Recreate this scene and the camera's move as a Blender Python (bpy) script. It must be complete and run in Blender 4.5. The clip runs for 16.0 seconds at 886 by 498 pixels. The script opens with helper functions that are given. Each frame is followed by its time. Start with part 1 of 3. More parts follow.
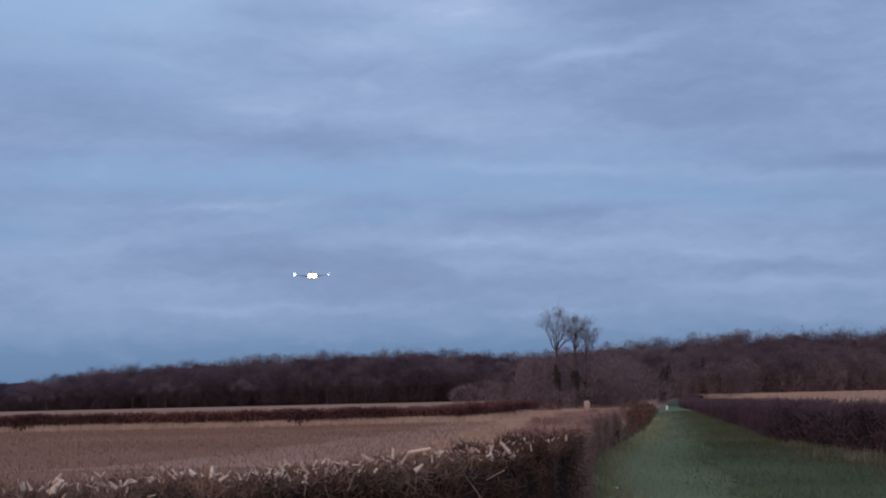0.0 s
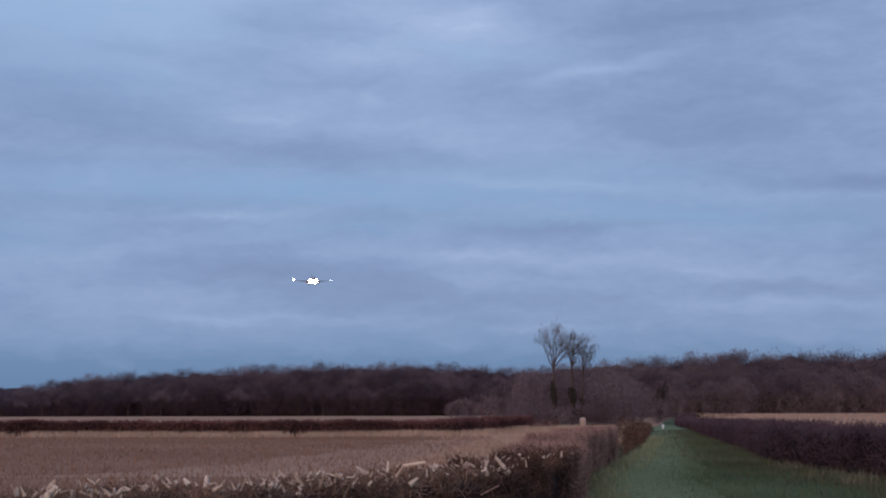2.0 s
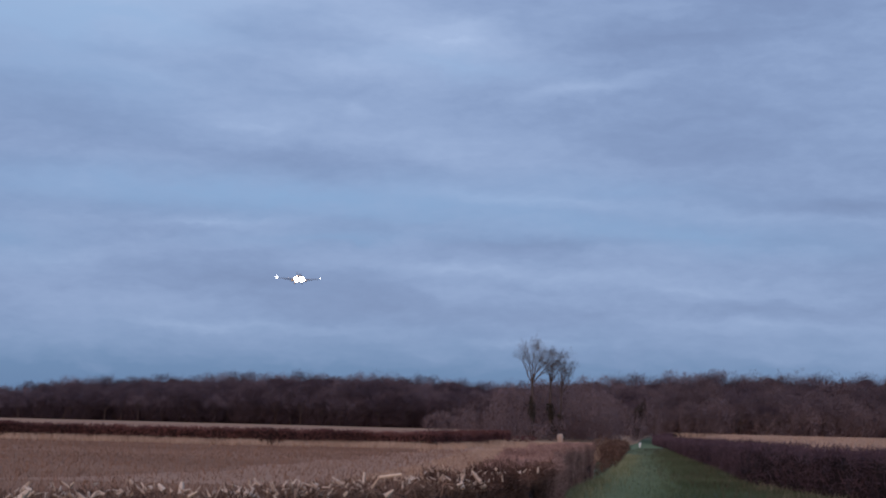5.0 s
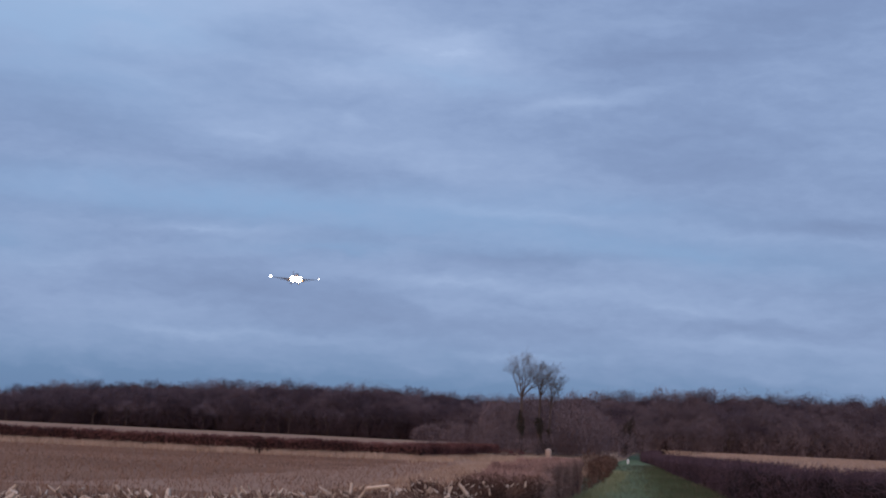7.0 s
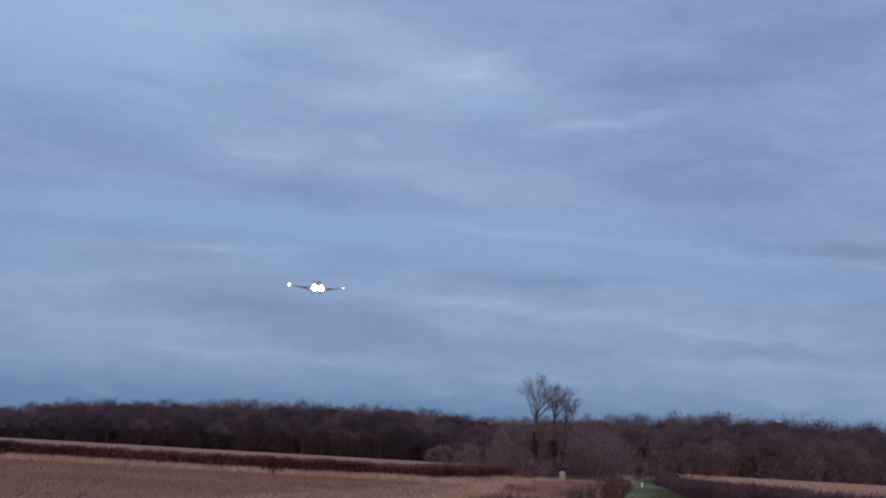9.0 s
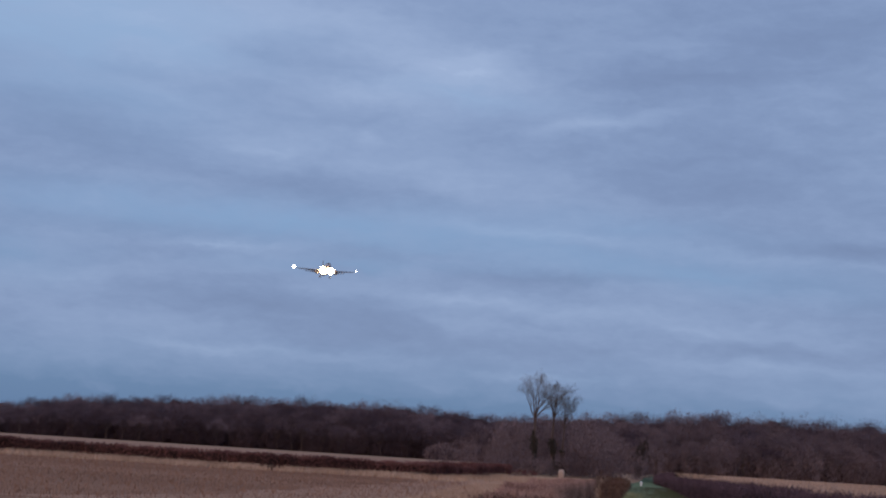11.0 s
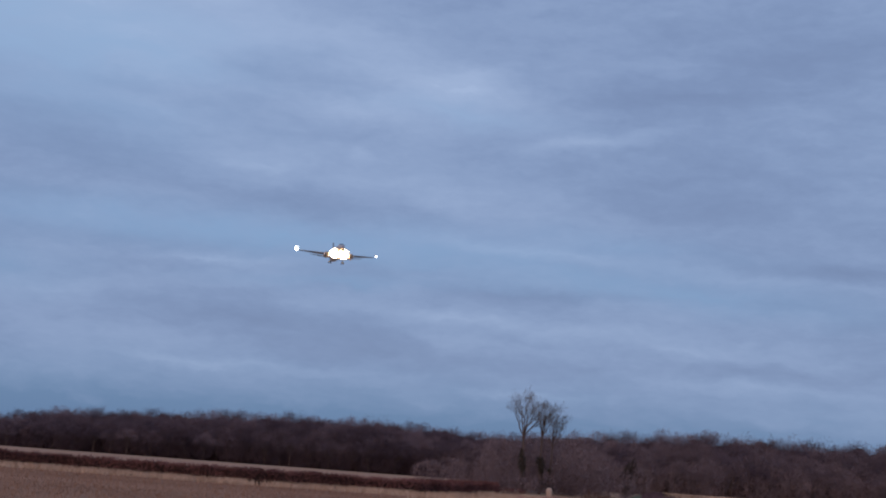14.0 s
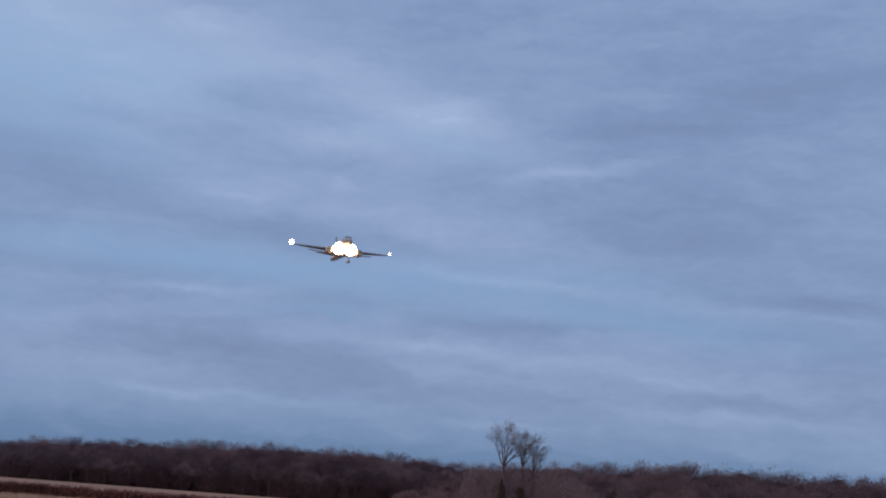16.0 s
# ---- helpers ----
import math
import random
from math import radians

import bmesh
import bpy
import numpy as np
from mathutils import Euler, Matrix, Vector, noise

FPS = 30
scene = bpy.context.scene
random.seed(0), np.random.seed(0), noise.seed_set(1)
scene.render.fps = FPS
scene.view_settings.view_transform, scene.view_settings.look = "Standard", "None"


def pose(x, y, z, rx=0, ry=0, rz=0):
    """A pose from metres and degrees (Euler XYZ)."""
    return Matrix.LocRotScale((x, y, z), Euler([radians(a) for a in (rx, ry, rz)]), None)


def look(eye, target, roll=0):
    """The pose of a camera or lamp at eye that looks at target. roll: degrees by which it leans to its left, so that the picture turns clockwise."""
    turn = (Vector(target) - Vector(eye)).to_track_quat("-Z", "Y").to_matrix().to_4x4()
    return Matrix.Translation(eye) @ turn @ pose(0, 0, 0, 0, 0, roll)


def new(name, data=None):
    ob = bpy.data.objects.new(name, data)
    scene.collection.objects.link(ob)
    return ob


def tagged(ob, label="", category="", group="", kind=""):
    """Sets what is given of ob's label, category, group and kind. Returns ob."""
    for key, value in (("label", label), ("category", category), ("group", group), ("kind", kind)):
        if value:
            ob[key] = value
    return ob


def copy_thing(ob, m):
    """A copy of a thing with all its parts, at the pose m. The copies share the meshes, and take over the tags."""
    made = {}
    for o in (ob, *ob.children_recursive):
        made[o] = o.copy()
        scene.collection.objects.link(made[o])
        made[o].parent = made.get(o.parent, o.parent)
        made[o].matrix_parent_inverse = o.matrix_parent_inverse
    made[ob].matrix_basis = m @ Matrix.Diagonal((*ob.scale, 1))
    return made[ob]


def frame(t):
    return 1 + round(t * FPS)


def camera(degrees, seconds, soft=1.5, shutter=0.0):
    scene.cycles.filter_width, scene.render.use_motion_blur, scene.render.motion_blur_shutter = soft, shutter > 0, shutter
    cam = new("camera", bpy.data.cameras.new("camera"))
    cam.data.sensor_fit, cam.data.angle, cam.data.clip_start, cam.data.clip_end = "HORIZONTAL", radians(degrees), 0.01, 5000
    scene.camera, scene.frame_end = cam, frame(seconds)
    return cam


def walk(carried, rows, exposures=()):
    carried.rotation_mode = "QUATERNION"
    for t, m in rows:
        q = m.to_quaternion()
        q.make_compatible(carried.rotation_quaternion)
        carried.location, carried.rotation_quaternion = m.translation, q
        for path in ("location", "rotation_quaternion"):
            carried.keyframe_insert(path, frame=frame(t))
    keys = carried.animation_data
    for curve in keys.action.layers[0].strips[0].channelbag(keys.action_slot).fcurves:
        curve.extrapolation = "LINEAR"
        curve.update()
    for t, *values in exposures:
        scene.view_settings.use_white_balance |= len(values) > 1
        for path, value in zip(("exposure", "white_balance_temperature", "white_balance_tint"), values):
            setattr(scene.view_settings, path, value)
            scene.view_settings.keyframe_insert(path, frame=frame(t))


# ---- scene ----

# ---- camera: a hand-held stand on the grass track, eye 1.7 m up ----
cam = camera(33.56, 16.0, soft=2.1)
PATH = [
    (0, 95.691, 1.284, 0.128), (0.5, 95.978, 0.976, 0.287), (1, 96.128, 0.7, 0.136), (1.5, 96.196, 0.367, 0.085),
    (2, 96.229, 0.12, -0.025), (2.5, 96.22, -0.218, -0.097), (3, 96.234, -0.467, -0.224), (3.5, 96.33, -0.769, -0.43),
    (4, 96.469, -0.962, -0.609), (6.5, 97.093, -2.393, -1.221), (7, 97.218, -2.715, -1.333), (7.5, 97.309, -2.991, -1.405),
    (8, 97.428, -2.982, -1.295), (8.2, 97.868, -2.891, -1.049), (10.5, 98.071, -3.575, -0.682), (11, 97.93, -3.532, -0.837),
    (11.5, 97.975, -3.581, -0.951), (12, 98.04, -3.654, -0.669), (12.5, 98.196, -3.92, -0.621), (13, 98.259, -4.155, -0.757),
    (13.5, 98.427, -4.146, -0.902), (14, 98.615, -4.176, -1.305), (14.5, 99.363, -4.104, -1.478), (15, 99.513, -4.114, -1.649),
    (15.5, 99.705, -4.309, -1.847), (16, 99.838, -4.285, -2.086)]
walk(cam, [(t, pose(0, 0, 1.7, rx, ry, rz)) for t, rx, ry, rz in PATH], exposures=[(0, 0.20), (7, 0.20), (11, 0.08), (16, 0.08)])

# ---- dusk sky: thin streaked cloud over a dim clear sky ----
SUN_UP, SUN_ROUND = radians(7), radians(200)
# azimuth, elevation, half width, half height, tilt (all degrees), strength
BRIGHT = [(-9.0, 15.8, 12, 4.0, -3, 0.34), (0.0, 14.8, 9, 2.6, -4, 0.14), (-4.0, 10.5, 9, 2.0, -3, 0.10), (-12.5, 15.6, 5, 1.8, -6, 0.42), (-8.6, 17.6, 6, 1.2, -8, 0.42), (-15.5, 17.5, 4, 2.0, 0, 0.40), (0.6, 14.8, 4.5, 1.3, -8, 0.44), (1.4, 15.4, 1.8, 0.6, 0, 0.30),
          (-3.0, 13.6, 4, 0.9, -6, 0.24), (6.4, 13.1, 3.8, 0.42, 9, 0.40), (-6.5, 11.3, 2.2, 0.40, 2, 0.30), (-3.2, 12.0, 1.8, 0.40, -4, 0.24), (-10.8, 12.9, 2.4, 0.5, -6, 0.24),
          (0.5, 10.9, 6, 0.9, -3, 0.20), (4.5, 8.7, 7, 0.35, -2, 0.36), (12.5, 8.1, 5, 0.32, -3, 0.18), (-8.5, 7.4, 3.8, 0.26, 3, 0.40), (-13.5, 8.6, 4, 0.6, 2, 0.20),
          (2.2, 5.9, 6, 0.42, -3, 0.36), (10.5, 5.2, 6, 0.40, -4, 0.14), (-8.0, 3.5, 6, 0.26, -1, 0.32), (4.8, 3.1, 4, 0.24, 2, 0.28), (13.5, 3.9, 5, 0.3, -2, 0.2), (-14.0, 5.9, 4, 0.35, 3, 0.2)]
DARK = [(12.5, 9.0, 7, 1.6, 0, 0.10), (9.3, 15.0, 5.5, 1.0, 3, 0.34), (14.0, 16.6, 7, 1.8, 4, 0.20), (12.5, 11.6, 9, 1.8, 2, 0.16), (-13.5, 11.4, 5, 1.3, -6, 0.22), (-7.5, 15.0, 4.5, 0.7, -10, 0.26),
        (-5.5, 9.9, 6, 0.7, -3, 0.16), (5.0, 7.1, 4.5, 0.35, 2, 0.30), (16.2, 8.5, 3.5, 0.5, 3, 0.40), (13.8, 7.2, 3, 0.25, -2, 0.24), (-7.5, 5.4, 7, 0.9, 0, 0.30),
        (-2.0, 4.4, 8, 0.8, -2, 0.22), (14.5, 4.6, 7, 0.7, 1, 0.20), (6.5, 4.2, 5, 0.5, 2, 0.16), (-13.0, 13.9, 3, 0.4, -8, 0.18)]
CLEAR = [(-11.0, 16.2, 7, 1.8, -6, 0.6), (-13.0, 12.8, 7, 2.6, -4, 0.45), (7.5, 9.2, 8, 0.7, -3, 0.35), (-6.0, 8.5, 17, 1.2, -1, 0.95), (10.5, 7.4, 11, 0.9, -4, 0.7), (0.0, 0.4, 70, 3.0, 0, 2.2), (-17.0, 15.5, 5, 3.0, 0, 1.0),
         (-12.0, 15.0, 6, 1.2, -6, 0.55), (-16.5, 6.5, 4, 1.2, 2, 0.6), (1.0, 13.9, 5, 0.6, -4, 0.5), (-3.0, 7.0, 7, 0.4, 2, 0.5)]


def sky():
    w = bpy.data.worlds.new("dusk")
    scene.world = w
    w.use_nodes = True
    nt = w.node_tree
    nt.nodes.clear()

    def nd(kind, **kw):
        n = nt.nodes.new(kind)
        for k, v in kw.items():
            n.inputs[int(k[1:])].default_value = v
        return n

    def op(o, a, b=None, c=None, clamp=False):
        n = nt.nodes.new("ShaderNodeMath")
        n.operation, n.use_clamp = o, clamp
        for i, v in enumerate((a, b, c)):
            if v is None:
                continue
            if isinstance(v, (int, float)):
                n.inputs[i].default_value = v
            else:
                nt.links.new(v, n.inputs[i])
        return n.outputs[0]

    def noise_of(vec, scale, detail, rough=0.5, stretch=(1, 1, 1), turn=0.0):
        m = nt.nodes.new("ShaderNodeMapping")
        m.inputs["Scale"].default_value = stretch
        m.inputs["Rotation"].default_value = (0, 0, radians(turn))
        nt.links.new(vec, m.inputs[0])
        n = nt.nodes.new("ShaderNodeTexNoise")
        n.inputs["Scale"].default_value, n.inputs["Detail"].default_value, n.inputs["Roughness"].default_value = scale, detail, rough
        nt.links.new(m.outputs[0], n.inputs["Vector"])
        return n.outputs[0]

    tc = nt.nodes.new("ShaderNodeTexCoord")
    sp = nt.nodes.new("ShaderNodeSeparateXYZ")
    nt.links.new(tc.outputs["Generated"], sp.inputs[0])
    az = op("MULTIPLY", op("ARCTAN2", sp.outputs[0], sp.outputs[1]), 57.2958)
    el = op("MULTIPLY", op("ARCSINE", sp.outputs[2]), 57.2958)
    flat = nt.nodes.new("ShaderNodeCombineXYZ")
    nt.links.new(az, flat.inputs[0])
    nt.links.new(el, flat.inputs[1])
    # a slow warp keeps the streaks from being clean ovals
    wob = op("MULTIPLY", op("SUBTRACT", noise_of(flat.outputs[0], 0.30, 5, 0.6, (1, 2.0, 1)), 0.5), 1.4)
    wob2 = op("MULTIPLY", op("SUBTRACT", noise_of(flat.outputs[0], 0.22, 4, 0.5, (1, 2, 1), 30), 0.5), 4.5)
    soft = nt.nodes.new("ShaderNodeCombineXYZ")
    nt.links.new(op("ADD", az, wob2), soft.inputs[0])
    nt.links.new(op("ADD", el, wob), soft.inputs[1])

    def lobes(rows, vec):
        total = None
        for a, e, sa, se, tilt, k in rows:
            m = nt.nodes.new("ShaderNodeMapping")
            m.vector_type = "TEXTURE"
            m.inputs["Location"].default_value = (a, e, 0)
            m.inputs["Rotation"].default_value = (0, 0, radians(tilt))
            m.inputs["Scale"].default_value = (sa * 1.5, se * 1.5, 1)
            nt.links.new(vec, m.inputs[0])
            g = nt.nodes.new("ShaderNodeTexGradient")
            g.gradient_type = "QUADRATIC_SPHERE"
            nt.links.new(m.outputs[0], g.inputs[0])
            total = op("MULTIPLY", g.outputs[1], k) if total is None else op("MULTIPLY_ADD", g.outputs[1], k, total)
        return total

    streak = noise_of(soft.outputs[0], 0.22, 6, 0.58, (0.55, 2.6, 1), -3)
    broad = noise_of(soft.outputs[0], 0.09, 4, 0.5, (0.8, 1.9, 1), 6)
    fine = noise_of(soft.outputs[0], 0.62, 6, 0.54, (0.55, 1.8, 1), -4)
    v = op("ADD", op("MULTIPLY", streak, 0.46), op("MULTIPLY", broad, 0.28))
    v = op("MULTIPLY_ADD", op("SUBTRACT", fine, 0.19), 0.40, v)
    grain = noise_of(flat.outputs[0], 1.7, 5, 0.6, (0.8, 2.0, 1), -5)
    v = op("MULTIPLY_ADD", op("SUBTRACT", grain, 0.5), 0.20, v)
    v = op("SUBTRACT", op("ADD", v, lobes(BRIGHT, soft.outputs[0])), lobes(DARK, soft.outputs[0]))
    v = op("MULTIPLY_ADD", v, 0.80, 0.108)
    ramp = nt.nodes.new("ShaderNodeValToRGB")
    ramp.color_ramp.interpolation = "B_SPLINE"
    els = ramp.color_ramp.elements
    els[0].position, els[0].color = 0.22, (0.190, 0.262, 0.452, 1)
    els[1].position, els[1].color = 0.95, (0.392, 0.505, 0.745, 1)
    mid = els.new(0.52)
    mid.color = (0.240, 0.337, 0.563, 1)
    nt.links.new(v, ramp.inputs[0])
    # gaps where the blue shows through
    blue = nt.nodes.new("ShaderNodeValToRGB")
    els = blue.color_ramp.elements
    els[0].position, els[0].color = 0.0, (0.116, 0.208, 0.378, 1)
    els[1].position, els[1].color = 0.85, (0.325, 0.465, 0.710, 1)
    els.new(0.45).color = (0.250, 0.400, 0.652, 1)
    nt.links.new(op("DIVIDE", el, 20.0, clamp=True), blue.inputs[0])
    gap = op("MULTIPLY", lobes(CLEAR, soft.outputs[0]), op("MULTIPLY_ADD", fine, -1.5, 1.75), clamp=True)
    mix = nt.nodes.new("ShaderNodeMix")
    mix.data_type = "RGBA"
    nt.links.new(gap, mix.inputs[0])
    nt.links.new(ramp.outputs[0], mix.inputs[6])
    nt.links.new(blue.outputs[0], mix.inputs[7])
    st = nt.nodes.new("ShaderNodeTexSky")
    st.sky_type, st.sun_disc = "NISHITA", False
    st.sun_elevation, st.sun_rotation = SUN_UP, SUN_ROUND
    bg1, bg2 = nt.nodes.new("ShaderNodeBackground"), nt.nodes.new("ShaderNodeBackground")
    nt.links.new(mix.outputs[2], bg1.inputs[0])
    nt.links.new(st.outputs[0], bg2.inputs[0])
    bg1.inputs[1].default_value, bg2.inputs[1].default_value = 0.93, 0.05
    ms, out = nt.nodes.new("ShaderNodeMixShader"), nt.nodes.new("ShaderNodeOutputWorld")
    ms.inputs[0].default_value = 0.08
    nt.links.new(bg1.outputs[0], ms.inputs[1])
    nt.links.new(bg2.outputs[0], ms.inputs[2])
    nt.links.new(ms.outputs[0], out.inputs[0])


sky()
sun = bpy.data.lights.new("sun", "SUN")
sun.energy, sun.angle, sun.color = 1.1, radians(50), (1.0, 0.64, 0.48)
glow = new("sun", sun)
glow.matrix_world = look((-30, -90, 30), (0, 0, 0))


# ---- materials ----
def paint(name, low, high, scale=6.0, fine=60.0, rough=0.85, bump=0.3, spread=0.25, stretch=(1, 1, 1), island=False, metal=0.0):
    """Two scales of noise between two colours, with a little change from piece to piece."""
    m = bpy.data.materials.new(name)
    m.use_nodes = True
    nt = m.node_tree
    b = nt.nodes["Principled BSDF"]
    b.inputs["Roughness"].default_value, b.inputs["Metallic"].default_value = rough, metal
    b.inputs["Specular IOR Level"].default_value = 0.04 if rough > 0.6 else 0.5
    tc, mp = nt.nodes.new("ShaderNodeTexCoord"), nt.nodes.new("ShaderNodeMapping")
    mp.inputs["Scale"].default_value = stretch
    nt.links.new(tc.outputs["Object"], mp.inputs[0])
    n1, n2 = nt.nodes.new("ShaderNodeTexNoise"), nt.nodes.new("ShaderNodeTexNoise")
    for n, s in ((n1, scale), (n2, fine)):
        n.inputs["Scale"].default_value, n.inputs["Detail"].default_value = s, 4
        nt.links.new(mp.outputs[0], n.inputs["Vector"])
    add = nt.nodes.new("ShaderNodeMath")
    add.operation = "MULTIPLY_ADD"
    nt.links.new(n2.outputs[0], add.inputs[0])
    add.inputs[1].default_value = 0.5
    half = nt.nodes.new("ShaderNodeMath")
    half.operation = "MULTIPLY_ADD"
    nt.links.new(n1.outputs[0], half.inputs[0])
    half.inputs[1].default_value, half.inputs[2].default_value = 1.6, -0.55
    nt.links.new(half.outputs[0], add.inputs[2])
    if island:
        src = nt.nodes.new("ShaderNodeNewGeometry").outputs["Random Per Island"]
    else:
        src = nt.nodes.new("ShaderNodeObjectInfo").outputs["Random"]
    var = nt.nodes.new("ShaderNodeMath")
    var.operation = "MULTIPLY_ADD"
    nt.links.new(src, var.inputs[0])
    var.inputs[1].default_value = spread
    nt.links.new(add.outputs[0], var.inputs[2])
    shift = nt.nodes.new("ShaderNodeMath")
    shift.operation, shift.use_clamp = "SUBTRACT", True
    nt.links.new(var.outputs[0], shift.inputs[0])
    shift.inputs[1].default_value = spread / 2 + 0.05
    mix = nt.nodes.new("ShaderNodeMix")
    mix.data_type = "RGBA"
    mix.inputs[6].default_value, mix.inputs[7].default_value = (*low, 1), (*high, 1)
    nt.links.new(shift.outputs[0], mix.inputs[0])
    nt.links.new(mix.outputs[2], b.inputs["Base Color"])
    if bump:
        bp = nt.nodes.new("ShaderNodeBump")
        bp.inputs["Strength"].default_value, bp.inputs["Distance"].default_value = bump, 0.05
        nt.links.new(add.outputs[0], bp.inputs["Height"])
        nt.links.new(bp.outputs[0], b.inputs["Normal"])
    return m


def shine(name, colour, strength):
    m = bpy.data.materials.new(name)
    m.use_nodes = True
    b = m.node_tree.nodes["Principled BSDF"]
    b.inputs["Base Color"].default_value = (0.8, 0.8, 0.8, 1)
    b.inputs["Emission Color"].default_value, b.inputs["Emission Strength"].default_value = (*colour, 1), strength
    return m


M_GROUND = paint("rough_grassland", (0.30, 0.175, 0.105), (0.48, 0.315, 0.20), 0.05, 0.6, bump=0.4)
M_SOIL = paint("worked_field", (0.240, 0.125, 0.074), (0.405, 0.228, 0.142), 0.10, 1.2, bump=0.6, stretch=(0.35, 1, 1))
M_FAR = paint("pale_stubble", (0.37, 0.205, 0.130), (0.53, 0.325, 0.214), 0.05, 0.5, bump=0.3)
M_TRACK = paint("rough_grass", (0.062, 0.090, 0.046), (0.138, 0.185, 0.100), 0.30, 2.2, bump=0.5, stretch=(1, 0.3, 1))
M_RUT = paint("mown_grass", (0.115, 0.150, 0.072), (0.215, 0.262, 0.138), 0.4, 3.0, bump=0.4, stretch=(1, 0.25, 1))
M_BLADE = paint("grass_blades", (0.125, 0.156, 0.074), (0.275, 0.322, 0.172), 0.25, 3.0, spread=0.6, bump=0, island=True)
M_DARKBLADE = paint("dark_grass", (0.058, 0.086, 0.045), (0.155, 0.205, 0.115), 0.18, 1.5, spread=0.6, bump=0, island=True)
M_PALEBLADE = paint("bleached_grass", (0.16, 0.182, 0.095), (0.37, 0.385, 0.235), 0.3, 3.0, spread=0.6, bump=0, island=True)
M_RUST = paint("rusty_twigs", (0.070, 0.031, 0.031), (0.310, 0.145, 0.128), 0.16, 1.2, spread=0.5, bump=0, island=True)
M_STRAW = paint("dry_grass", (0.34, 0.235, 0.165), (0.64, 0.48, 0.36), 0.3, 3.0, spread=0.6, bump=0, island=True)
M_STUBBLE = paint("stubble", (0.210, 0.120, 0.085), (0.345, 0.220, 0.158), 0.12, 1.0, spread=0.3, bump=0, island=True)
# brown-black for the hedges' inner body: shade between the twigs painted in
M_HEDGE_SHADE = paint("hedge_shade", (0.022, 0.013, 0.012), (0.060, 0.036, 0.032), 2.5, 14, bump=0.8)
M_TWIG = paint("hedge_twigs", (0.050, 0.028, 0.022), (0.255, 0.150, 0.112), 1.6, 5, spread=0.8, bump=0, island=True)
M_TOP = paint("hedge_top_twigs", (0.085, 0.050, 0.038), (0.40, 0.262, 0.192), 1.6, 5, spread=0.8, bump=0, island=True)
M_RUSSET = paint("russet_twigs", (0.19, 0.105, 0.088), (0.70, 0.450, 0.365), 0.9, 3, spread=0.7, bump=0, island=True)
M_STUB = paint("cut_wood", (0.42, 0.30, 0.22), (0.90, 0.73, 0.57), 4, 40, spread=0.6, bump=0.2, island=True)
M_DARKTWIG = paint("blackthorn_twigs", (0.068, 0.043, 0.054), (0.200, 0.128, 0.146), 0.6, 5, spread=0.6, bump=0, island=True)
M_BARK = paint("bark", (0.060, 0.046, 0.042), (0.15, 0.115, 0.10), 1.5, 12, bump=0.6, stretch=(1, 1, 0.3))
M_WOOD = paint("bare_crowns", (0.090, 0.068, 0.084), (0.275, 0.213, 0.236), 0.14, 0.8, spread=0.75, bump=0)
# near-black: the shade between the trees is put into this colour
M_SHADE = paint("wood_shade", (0.032, 0.022, 0.027), (0.092, 0.066, 0.076), 0.3, 2.0, bump=0.8)
# scrub brown taken lower, with shade at the wood's foot in the colour
M_SCRUB_SHADE = paint("scrub", (0.045, 0.032, 0.039), (0.128, 0.092, 0.103), 0.10, 0.8, spread=0.35, bump=0, island=True)
M_ASH = paint("ash_twigs", (0.10, 0.085, 0.08), (0.22, 0.19, 0.175), 0.5, 4, spread=0.4, bump=0)
M_THORN = paint("thorn_twigs", (0.086, 0.064, 0.071), (0.300, 0.226, 0.228), 0.16, 0.9, spread=0.4, bump=0, island=True)
M_BIRCH = paint("pale_crowns", (0.112, 0.085, 0.096), (0.310, 0.238, 0.248), 0.14, 0.8, spread=0.6, bump=0)
M_HOLLY = paint("dark_foliage", (0.038, 0.032, 0.028), (0.105, 0.086, 0.074), 2, 12, spread=0.5, bump=0, island=True)
M_IVY = paint("ivy", (0.028, 0.027, 0.022), (0.075, 0.070, 0.055), 2, 12, spread=0.5, bump=0, island=True)
M_PALEBARK = paint("pale_bark", (0.14, 0.11, 0.10), (0.34, 0.28, 0.26), 1.0, 8, bump=0.4, stretch=(1, 1, 0.4))
M_TUSSOCK = paint("tussock", (0.12, 0.120, 0.078), (0.32, 0.295, 0.215), 0.4, 3.0, spread=0.7, bump=0, island=True)
M_TAN = paint("tan_grass", (0.050, 0.055, 0.034), (0.155, 0.142, 0.096), 0.3, 2.0, spread=0.7, bump=0, island=True)
M_STEM = paint("hedge_stems", (0.16, 0.098, 0.072), (0.46, 0.315, 0.235), 2.0, 20, spread=0.6, bump=0.2, island=True)
M_POST = paint("weathered_wood", (0.34, 0.25, 0.20), (0.56, 0.44, 0.36), 5, 40, bump=0.4, stretch=(1, 1, 0.2))
M_WHITE = paint("white_paint", (0.72, 0.72, 0.70), (0.84, 0.84, 0.82), 5, 40, 0.4, bump=0.05)
M_HULL = paint("aircraft_white", (0.42, 0.42, 0.43), (0.56, 0.56, 0.57), 0.6, 6, 0.35, bump=0)
M_WING = paint("aircraft_grey", (0.16, 0.17, 0.19), (0.27, 0.28, 0.30), 0.6, 6, 0.45, bump=0)
M_COWL = paint("engine_cowl", (0.24, 0.19, 0.165), (0.36, 0.29, 0.25), 0.8, 6, 0.4, bump=0)
M_LIP = paint("bare_metal", (0.55, 0.55, 0.56), (0.7, 0.7, 0.7), 2, 12, 0.25, bump=0, metal=1.0)
